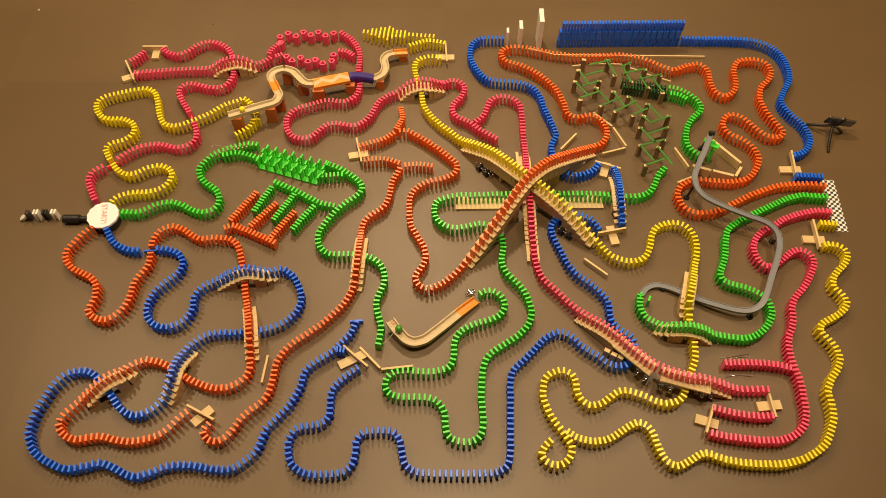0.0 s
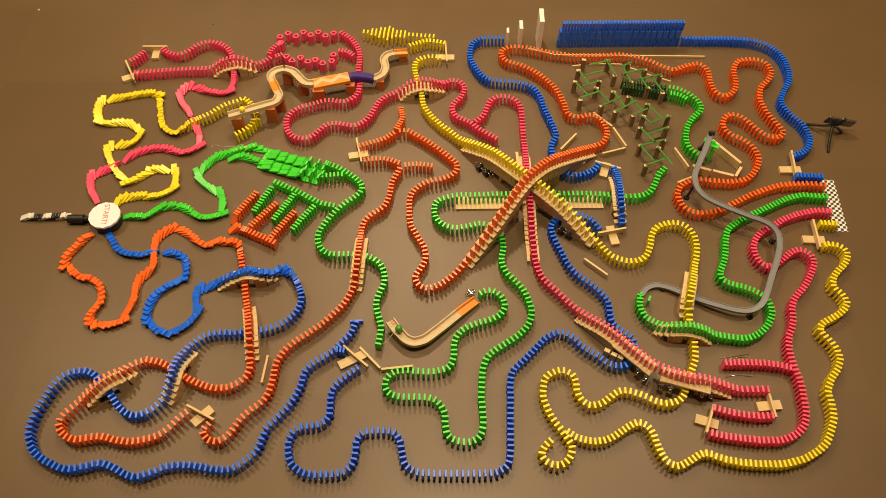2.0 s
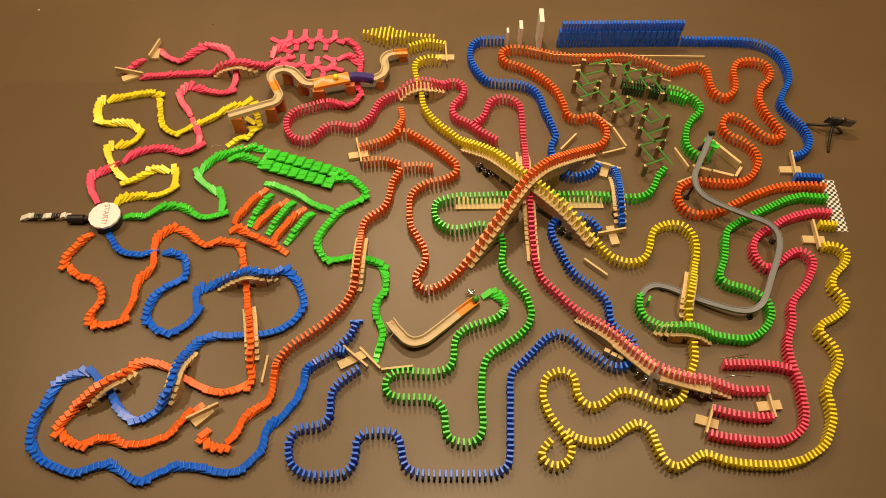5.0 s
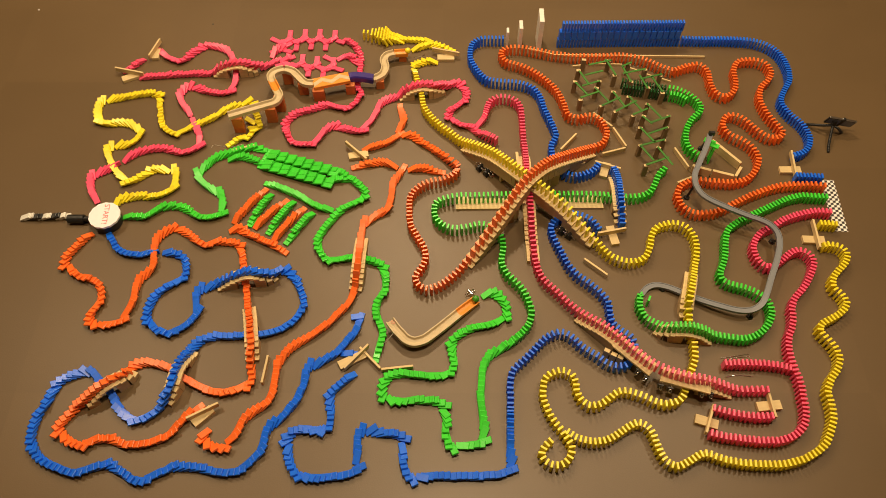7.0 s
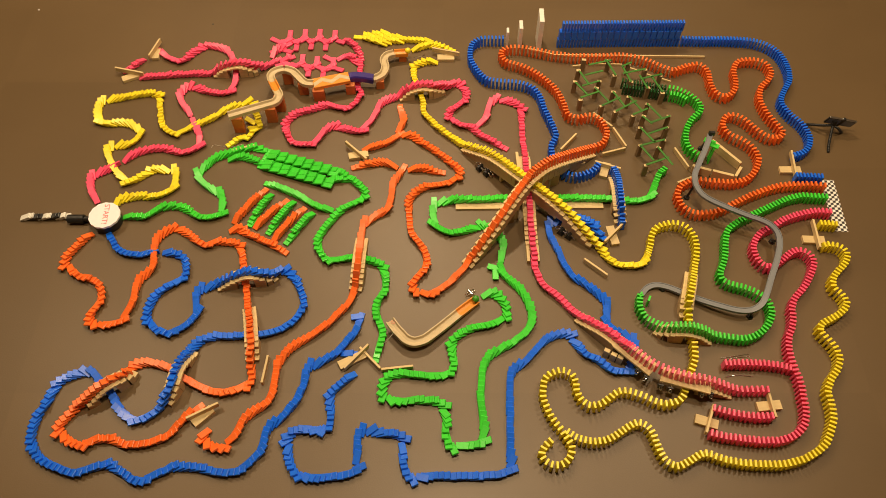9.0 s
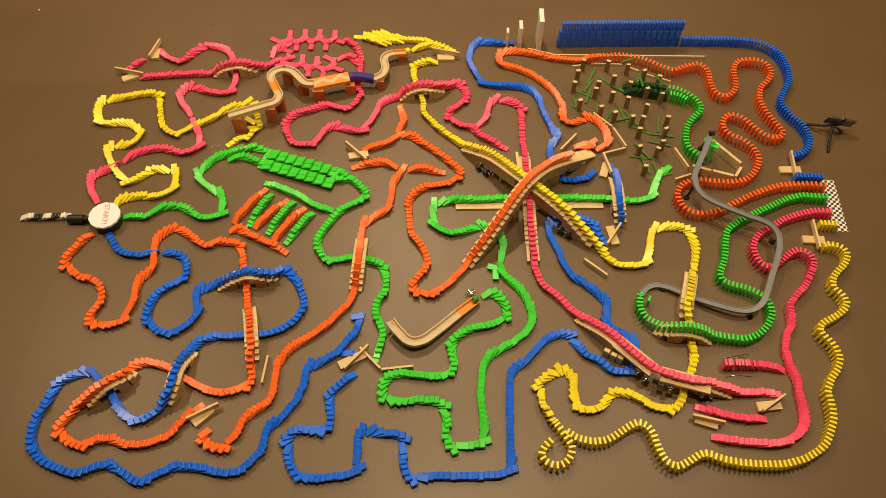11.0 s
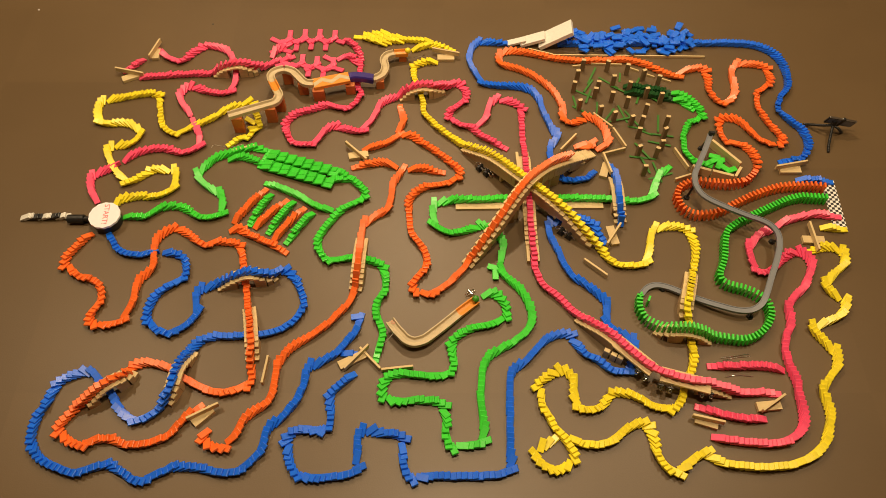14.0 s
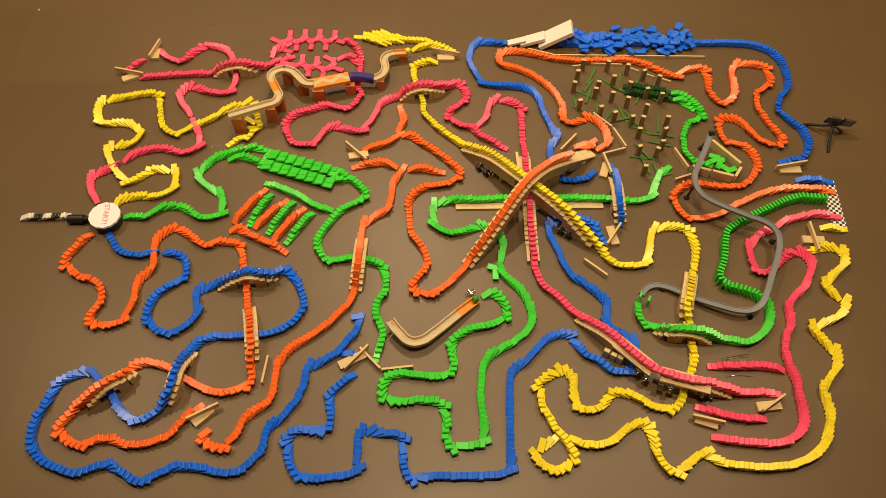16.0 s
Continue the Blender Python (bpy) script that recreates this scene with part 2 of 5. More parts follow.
domino_line("pink", 0.017,
    [(-0.802, 2.642, 0.000, 3.66), (-0.789, 2.679), (-0.760, 2.710, 0.000, 3.74)])
domino_line("pink", 0.017,
    [(-0.769, 2.624, 0.000, 3.66), (-0.744, 2.635, 0.000, 3.72)])
domino_line("pink", 0.017,
    [(-0.482, 2.782, 0.000, 4.29), (-0.437, 2.744), (-0.402, 2.694), (-0.385, 2.642), (-0.382, 2.587, 0.000, 4.59), (-0.384, 2.533), (-0.384, 2.479), (-0.373, 2.434), (-0.387, 2.375), (-0.435, 2.341), (-0.511, 2.345, 0.000, 4.94), (-0.583, 2.321), (-0.643, 2.294), (-0.675, 2.248), (-0.674, 2.196), (-0.652, 2.151), (-0.614, 2.129), (-0.566, 2.135), (-0.533, 2.170), (-0.499, 2.206), (-0.451, 2.212), (-0.389, 2.199), (-0.341, 2.225), (-0.307, 2.278)],
    [(-0.285, 2.334), (-0.256, 2.368, 0.000, 5.79), (-0.212, 2.392), (-0.181, 2.404, 0.020), (-0.148, 2.410, 0.045, 6.04), (-0.097, 2.416, 0.060), (-0.048, 2.419, 0.050), (0.003, 2.445, 0.010), (0.041, 2.469, 0.000, 6.29), (0.079, 2.455), (0.096, 2.416), (0.078, 2.365), (0.047, 2.328), (0.040, 2.288), (0.064, 2.248), (0.113, 2.222, 0.000, 6.74), (0.149, 2.186), (0.185, 2.158), (0.227, 2.129, 0.000, 7.00)])
domino_line("pink", 0.017,
    [(-0.481, 2.661, 0.000, 4.29), (-0.444, 2.653), (-0.414, 2.631, 0.000, 4.44)])
domino_line("pink", 0.018,
    [(0.142, 2.225, 0.000, 6.79), (0.175, 2.258), (0.194, 2.308), (0.210, 2.348, 0.000, 7.04), (0.254, 2.372), (0.304, 2.361), (0.334, 2.328, 0.000, 7.29), (0.342, 2.274), (0.342, 2.193), (0.343, 2.123, 0.000, 7.69), (0.344, 2.039, 0.015), (0.341, 1.944, 0.040), (0.341, 1.860, 0.055), (0.343, 1.787, 0.058), (0.343, 1.707, 0.055), (0.345, 1.640, 0.035), (0.350, 1.577, 0.012), (0.354, 1.525, 0.000, 8.24), (0.364, 1.470), (0.386, 1.427), (0.426, 1.383), (0.464, 1.336, 0.000, 8.59), (0.500, 1.295, 0.010), (0.535, 1.259, 0.030)],
    [(0.568, 1.226, 0.050), (0.603, 1.190, 0.060, 8.79), (0.645, 1.140, 0.068), (0.688, 1.095, 0.068), (0.731, 1.061, 0.068), (0.786, 1.036, 0.068), (0.842, 1.020, 0.066, 9.34), (0.901, 1.012, 0.056), (0.953, 1.003, 0.038), (1.000, 0.998, 0.010), (1.032, 0.996), (1.081, 0.996), (1.122, 0.996, 0.000, 9.74)])
domino_line("pink", 0.017,
    [(1.116, 0.902, 0.000, 9.84), (1.070, 0.900), (1.013, 0.906), (0.967, 0.916), (0.925, 0.930, 0.000, 10.09)])
domino_line("pink", 0.0155,
    [(0.899, 0.841, 0.000, 10.19), (0.940, 0.831), (0.996, 0.823), (1.060, 0.816), (1.127, 0.817), (1.179, 0.837, 0.000, 10.49), (1.216, 0.870), (1.234, 0.920), (1.238, 0.971), (1.241, 1.023), (1.236, 1.065, 0.000, 10.69), (1.232, 1.108), (1.233, 1.152), (1.244, 1.197), (1.263, 1.231), (1.278, 1.277), (1.284, 1.317), (1.309, 1.359), (1.352, 1.403), (1.391, 1.457, 0.000, 10.94), (1.415, 1.507), (1.410, 1.546), (1.376, 1.566), (1.335, 1.551)],
    [(1.295, 1.520, 0.000, 11.14), (1.249, 1.492), (1.215, 1.505), (1.199, 1.551), (1.207, 1.598, 0.000, 11.39), (1.248, 1.650), (1.299, 1.677), (1.351, 1.710), (1.414, 1.734), (1.486, 1.751), (1.546, 1.748, 0.000, 11.89)])
domino_line("pink", 0.016,
    [(1.220, 1.076, 0.000, 10.71), (1.191, 1.084), (1.133, 1.093), (1.053, 1.095), (0.997, 1.095, 0.000, 10.99)])
domino_line("yellow", 0.018,
    [(-1.339, 1.782, 0.000, 0.2), (-1.323, 1.810), (-1.293, 1.830), (-1.249, 1.841), (-1.193, 1.844), (-1.150, 1.861), (-1.121, 1.893), (-1.116, 1.937), (-1.140, 1.967, 0.000, 0.72), (-1.180, 1.979), (-1.225, 1.967), (-1.260, 1.943), (-1.305, 1.934), (-1.345, 1.958), (-1.377, 1.994, 0.000, 0.94), (-1.403, 2.033), (-1.420, 2.073), (-1.402, 2.101), (-1.358, 2.117), (-1.328, 2.148), (-1.325, 2.190), (-1.352, 2.222), (-1.397, 2.238), (-1.447, 2.238)],
    [(-1.487, 2.255), (-1.514, 2.294), (-1.520, 2.338), (-1.495, 2.368, 0.000, 1.24), (-1.444, 2.389), (-1.385, 2.406), (-1.324, 2.416), (-1.282, 2.396), (-1.260, 2.348, 0.000, 1.54), (-1.243, 2.291), (-1.222, 2.235), (-1.189, 2.202, 0.000, 1.79), (-1.144, 2.199), (-1.099, 2.219), (-1.054, 2.245), (-1.010, 2.274), (-0.977, 2.304), (-0.944, 2.328), (-0.908, 2.341), (-0.883, 2.358), (-0.855, 2.339), (-0.834, 2.312), (-0.817, 2.276), (-0.804, 2.233), (-0.819, 2.245, 0.000, 2.42), (-0.822, 2.219), (-0.839, 2.186), (-0.863, 2.167), (-0.883, 2.151, 0.000, 2.69)])
domino_line("yellow", 0.017,
    [(-0.153, 2.694, 0.000, 6.29), (-0.117, 2.710), (-0.077, 2.725), (-0.037, 2.721), (0.005, 2.710, 0.000, 6.54)])
domino_line("yellow", 0.017,
    [(-0.013, 2.616, 0.000, 6.64), (-0.050, 2.620), (-0.089, 2.612), (-0.120, 2.591), (-0.129, 2.551, 0.000, 6.89), (-0.120, 2.490), (-0.104, 2.427, 0.000, 7.19), (-0.093, 2.375), (-0.085, 2.318), (-0.059, 2.268), (-0.022, 2.219), (0.027, 2.170), (0.075, 2.122, 0.005, 7.64, 0.018), (0.121, 2.077, 0.035), (0.177, 2.023, 0.070), (0.220, 1.973, 0.095, 7.84), (0.273, 1.909, 0.112), (0.326, 1.853, 0.118), (0.368, 1.811, 0.118, 8.19, 0.019), (0.420, 1.763, 0.112, 8.27, 0.023), (0.473, 1.716, 0.095), (0.517, 1.675, 0.070), (0.562, 1.633, 0.038, 8.49, 0.024), (0.601, 1.600, 0.005, 8.54, 0.018)],
    [(0.626, 1.564), (0.655, 1.533), (0.697, 1.517), (0.740, 1.517, 0.000, 8.79), (0.776, 1.535), (0.802, 1.584), (0.817, 1.637), (0.839, 1.669), (0.876, 1.688, 0.000, 9.29), (0.921, 1.691), (0.956, 1.675), (0.977, 1.640), (0.982, 1.592), (0.971, 1.533), (0.952, 1.480, 0.012, 9.64), (0.929, 1.417, 0.040), (0.908, 1.360, 0.055), (0.897, 1.318, 0.045), (0.898, 1.292, 0.012), (0.896, 1.254), (0.897, 1.208), (0.899, 1.163, 0.000, 9.99), (0.894, 1.126), (0.884, 1.091)],
    [(0.867, 1.061), (0.851, 1.027), (0.834, 0.987), (0.816, 0.961), (0.779, 0.946), (0.740, 0.948), (0.704, 0.965, 0.000, 10.29), (0.667, 0.981), (0.629, 0.991), (0.595, 0.983), (0.567, 0.961), (0.536, 0.942), (0.500, 0.938), (0.473, 0.959), (0.462, 0.989, 0.000, 10.59), (0.460, 1.025), (0.449, 1.052), (0.420, 1.065), (0.386, 1.059), (0.358, 1.038), (0.346, 1.000, 0.000, 10.79), (0.345, 0.959), (0.356, 0.924), (0.372, 0.888)],
    [(0.393, 0.856, 0.000, 10.99), (0.409, 0.829), (0.426, 0.800, 0.000, 11.14), (0.423, 0.768), (0.402, 0.742), (0.373, 0.732), (0.342, 0.742), (0.325, 0.766), (0.335, 0.793), (0.359, 0.814, 0.000, 11.49)])
domino_line("yellow", 0.016,
    [(0.418, 0.845, 0.000, 11.01), (0.447, 0.825), (0.484, 0.814, 0.000, 11.12), (0.531, 0.814), (0.570, 0.829), (0.612, 0.856), (0.653, 0.876), (0.684, 0.866, 0.000, 11.39), (0.701, 0.841), (0.709, 0.808), (0.719, 0.772), (0.737, 0.743), (0.766, 0.730, 0.000, 11.59), (0.802, 0.743), (0.844, 0.768), (0.872, 0.772), (0.916, 0.755), (0.978, 0.742), (1.052, 0.736, 0.000, 11.91), (1.117, 0.738), (1.176, 0.751), (1.229, 0.774), (1.271, 0.806, 0.000, 12.19), (1.300, 0.849)],
    [(1.321, 0.898, 0.000, 12.29), (1.327, 0.948), (1.327, 0.989), (1.350, 1.031), (1.385, 1.074), (1.403, 1.113), (1.399, 1.154, 0.000, 12.67), (1.379, 1.192), (1.364, 1.222), (1.378, 1.249), (1.421, 1.272), (1.464, 1.298), (1.491, 1.333), (1.484, 1.369), (1.463, 1.400, 0.000, 12.99), (1.469, 1.437), (1.498, 1.472), (1.537, 1.510), (1.553, 1.551), (1.539, 1.579), (1.503, 1.592), (1.479, 1.590, 0.000, 13.27)])
domino_line("yellow", 0.015,
    [(1.493, 1.693, 0.000, 13.54), (1.521, 1.691), (1.552, 1.688, 0.000, 13.69)])
domino_line("green", 0.018,
    [(-1.294, 1.745, 0.000, 0.2), (-1.258, 1.745), (-1.219, 1.743), (-1.184, 1.759), (-1.148, 1.782), (-1.093, 1.793, 0.000, 0.54), (-1.045, 1.779), (-0.994, 1.751), (-0.948, 1.745), (-0.910, 1.765, 0.000, 0.79), (-0.901, 1.807), (-0.919, 1.850), (-0.960, 1.884), (-0.996, 1.919), (-1.008, 1.964), (-0.991, 2.003), (-0.962, 2.039, 0.000, 1.04), (-0.918, 2.067), (-0.873, 2.085), (-0.827, 2.098), (-0.788, 2.095, 0.000, 1.24)])
domino_line("green", 0.018,
    [(-0.921, 2.036, 0.000, 1.09), (-0.868, 2.048), (-0.819, 2.039), (-0.774, 2.021, 0.000, 1.27)])
domino_line("green", 0.018,
    [(-0.487, 1.994, 0.000, 2.19), (-0.445, 1.976), (-0.403, 1.949), (-0.364, 1.919), (-0.334, 1.884, 0.000, 2.54), (-0.332, 1.850), (-0.358, 1.818), (-0.392, 1.790), (-0.422, 1.757, 0.000, 2.79), (-0.448, 1.721), (-0.468, 1.688), (-0.485, 1.648), (-0.486, 1.608), (-0.469, 1.569), (-0.435, 1.548), (-0.391, 1.546), (-0.347, 1.546, 0.000, 3.09), (-0.303, 1.540), (-0.270, 1.528), (-0.240, 1.502), (-0.224, 1.465, 0.000, 3.29), (-0.220, 1.427), (-0.231, 1.391), (-0.244, 1.355)],
    [(-0.245, 1.314), (-0.234, 1.274), (-0.225, 1.240), (-0.227, 1.197), (-0.232, 1.168, 0.000, 3.67)])
domino_line("green", 0.017,
    [(-0.495, 1.928, 0.000, 2.24), (-0.453, 1.931), (-0.416, 1.934, 0.000, 2.39)])
domino_line("green", 0.018,
    [(-0.437, 1.776, 0.000, 2.79), (-0.469, 1.782), (-0.507, 1.796), (-0.548, 1.821), (-0.597, 1.850), (-0.646, 1.876), (-0.688, 1.896, 0.000, 3.04)])
domino_line("green", 0.015,
    [(-0.698, 1.867, 0.000, 3.04), (-0.727, 1.807), (-0.752, 1.751, 0.000, 3.21)])
domino_line("green", 0.015,
    [(-0.602, 1.830, 0.000, 2.96), (-0.638, 1.768), (-0.670, 1.710, 0.000, 3.19)])
domino_line("green", 0.015,
    [(-0.518, 1.773, 0.000, 2.91), (-0.554, 1.721), (-0.589, 1.664, 0.000, 3.14)])
domino_line("green", 0.018,
    [(0.140, 1.374, 0.000, 4.69), (0.165, 1.386), (0.193, 1.381), (0.219, 1.357), (0.228, 1.321), (0.210, 1.286, 0.000, 4.99), (0.168, 1.263), (0.116, 1.247), (0.074, 1.226), (0.049, 1.197), (0.039, 1.161), (0.038, 1.117), (0.022, 1.080, 0.000, 5.34), (-0.018, 1.063), (-0.068, 1.061), (-0.127, 1.065), (-0.167, 1.061), (-0.192, 1.042), (-0.201, 1.010), (-0.188, 0.983), (-0.154, 0.969, 0.000, 5.79), (-0.096, 0.967), (-0.047, 0.965), (-0.012, 0.944, 0.000, 6.09)],
    [(0.006, 0.908), (0.008, 0.868), (0.017, 0.833), (0.045, 0.814), (0.087, 0.810), (0.119, 0.825, 0.000, 6.39), (0.134, 0.860), (0.135, 0.910), (0.132, 0.961), (0.134, 1.012), (0.139, 1.065), (0.157, 1.117, 0.000, 6.74), (0.194, 1.150), (0.236, 1.177), (0.279, 1.210), (0.311, 1.247), (0.325, 1.293), (0.317, 1.345, 0.000, 7.09), (0.299, 1.393), (0.269, 1.430), (0.239, 1.467), (0.224, 1.517, 0.000, 7.29), (0.232, 1.569), (0.232, 1.613)],
    [(0.216, 1.648), (0.188, 1.677), (0.148, 1.688), (0.103, 1.677), (0.047, 1.669, 0.000, 7.59), (0.002, 1.683), (-0.027, 1.718), (-0.036, 1.762, 0.000, 7.79), (-0.023, 1.798), (0.014, 1.815), (0.055, 1.819, 0.010, 7.94), (0.151, 1.822, 0.010), (0.243, 1.825, 0.010), (0.346, 1.828, 0.010), (0.472, 1.828, 0.010, 8.44), (0.563, 1.828, 0.010), (0.636, 1.825, 0.010), (0.691, 1.827), (0.748, 1.821, 0.000, 8.69), (0.806, 1.827), (0.843, 1.850), (0.868, 1.890), (0.891, 1.937), (0.919, 1.967, 0.000, 8.99)])
domino_line("green", 0.018,
    [(1.012, 2.427, 0.000, 10.99), (1.053, 2.413), (1.097, 2.379, 0.000, 11.09), (1.127, 2.334), (1.126, 2.288), (1.087, 2.248), (1.053, 2.196, 0.000, 11.29), (1.036, 2.142), (1.035, 2.092), (1.059, 2.051), (1.084, 2.033, 0.000, 11.54)])
domino_line("green", 0.0155,
    [(0.732, 1.367, 0.000, 14.49), (0.726, 1.321), (0.739, 1.279), (0.767, 1.256, 0.000, 14.79), (0.794, 1.234, 0.020), (0.820, 1.219, 0.050), (0.876, 1.213, 0.062), (0.932, 1.209, 0.040), (0.977, 1.202, 0.008, 15.19), (1.033, 1.195), (1.083, 1.190), (1.134, 1.206), (1.176, 1.240), (1.203, 1.286), (1.206, 1.326, 0.000, 15.69), (1.193, 1.357), (1.166, 1.381, 0.000, 15.81), (1.128, 1.400), (1.088, 1.413), (1.055, 1.430), (1.049, 1.462), (1.070, 1.505), (1.087, 1.556), (1.099, 1.608)],
    [(1.116, 1.656), (1.157, 1.693), (1.207, 1.721), (1.259, 1.748), (1.322, 1.779), (1.387, 1.810), (1.448, 1.827), (1.505, 1.824), (1.550, 1.821, 0.000, 17.29)])
domino_line("orange", 0.018,
    [(-1.382, 1.672, 0.000, 0.2), (-1.408, 1.640), (-1.431, 1.603), (-1.450, 1.564), (-1.442, 1.520), (-1.406, 1.482), (-1.362, 1.462, 0.000, 0.69), (-1.325, 1.440), (-1.300, 1.408), (-1.291, 1.364), (-1.300, 1.324), (-1.299, 1.293), (-1.268, 1.270), (-1.230, 1.265), (-1.197, 1.284), (-1.178, 1.312), (-1.165, 1.347), (-1.161, 1.396), (-1.154, 1.440), (-1.133, 1.475), (-1.123, 1.507, 0.000, 1.24), (-1.124, 1.546), (-1.129, 1.603), (-1.119, 1.640)],
    [(-1.095, 1.666), (-1.055, 1.675, 0.000, 1.49), (-1.011, 1.656), (-0.973, 1.629), (-0.942, 1.616), (-0.905, 1.621, 0.000, 1.74), (-0.867, 1.621), (-0.827, 1.616), (-0.796, 1.587), (-0.777, 1.543, 0.000, 1.94), (-0.765, 1.492), (-0.748, 1.432), (-0.737, 1.383), (-0.723, 1.330, 0.010, 2.19), (-0.705, 1.270, 0.035), (-0.691, 1.215, 0.055), (-0.684, 1.172, 0.052), (-0.683, 1.141, 0.025), (-0.682, 1.108, 0.000, 2.54), (-0.678, 1.074), (-0.691, 1.038), (-0.726, 1.010), (-0.770, 1.000, 0.000, 2.79), (-0.814, 1.006)],
    [(-0.856, 1.021), (-0.899, 1.042), (-0.933, 1.063, 0.000, 3.04), (-0.967, 1.084), (-1.010, 1.100), (-1.047, 1.106), (-1.079, 1.095, 0.000, 3.29), (-1.097, 1.077, 0.012), (-1.112, 1.046, 0.045), (-1.139, 1.022, 0.062), (-1.172, 0.998, 0.060), (-1.207, 0.972, 0.038), (-1.240, 0.953, 0.008, 3.57), (-1.265, 0.928), (-1.287, 0.902), (-1.292, 0.870), (-1.270, 0.837), (-1.227, 0.819), (-1.182, 0.825, 0.000, 3.79), (-1.135, 0.829), (-1.085, 0.816), (-1.037, 0.812), (-0.991, 0.819), (-0.947, 0.835)],
    [(-0.915, 0.864), (-0.891, 0.894), (-0.870, 0.914, 0.000, 4.19)])
domino_line("orange", 0.017,
    [(-0.857, 1.669, 0.000, 1.79), (-0.825, 1.680), (-0.790, 1.666), (-0.719, 1.634), (-0.655, 1.600, 0.000, 2.19)])
domino_line("orange", 0.015,
    [(-0.840, 1.707, 0.000, 1.84), (-0.800, 1.773), (-0.757, 1.841, 0.000, 2.29)])
domino_line("orange", 0.015,
    [(-0.756, 1.680, 0.000, 1.99), (-0.714, 1.734), (-0.670, 1.787, 0.000, 2.49)])
domino_line("orange", 0.015,
    [(-0.676, 1.616, 0.000, 2.14), (-0.635, 1.680), (-0.593, 1.745, 0.000, 2.64)])
domino_line("orange", 0.018,
    [(-0.788, 0.872, 0.000, 4.34), (-0.803, 0.849), (-0.787, 0.821), (-0.753, 0.812), (-0.727, 0.825, 0.000, 4.54), (-0.706, 0.850), (-0.688, 0.884), (-0.655, 0.920), (-0.620, 0.950), (-0.600, 0.991), (-0.592, 1.040, 0.000, 4.89), (-0.588, 1.091), (-0.564, 1.141), (-0.527, 1.179), (-0.489, 1.208), (-0.441, 1.247), (-0.403, 1.288), (-0.369, 1.328, 0.000, 5.39), (-0.343, 1.379), (-0.331, 1.414, 0.010), (-0.326, 1.442, 0.038), (-0.321, 1.492, 0.058), (-0.319, 1.558, 0.050), (-0.319, 1.645, 0.008, 5.74)],
    [(-0.312, 1.699), (-0.280, 1.737), (-0.236, 1.773), (-0.216, 1.830, 0.000, 6.04), (-0.207, 1.896), (-0.179, 1.964, 0.000, 6.21)])
domino_line("orange", 0.017,
    [(-0.184, 1.994, 0.000, 6.21), (-0.235, 2.015), (-0.294, 2.015), (-0.327, 2.009, 0.000, 6.37)])
domino_line("orange", 0.016,
    [(-0.156, 1.982, 0.000, 6.21), (-0.104, 1.988), (-0.047, 1.979, 0.000, 6.37)])
domino_line("orange", 0.017,
    [(-0.353, 2.088, 0.000, 6.49), (-0.299, 2.107), (-0.251, 2.126), (-0.211, 2.158, 0.000, 6.64)])
domino_line("orange", 0.015,
    [(-0.200, 2.183, 0.000, 6.66), (-0.177, 2.241), (-0.184, 2.301, 0.000, 6.79)])
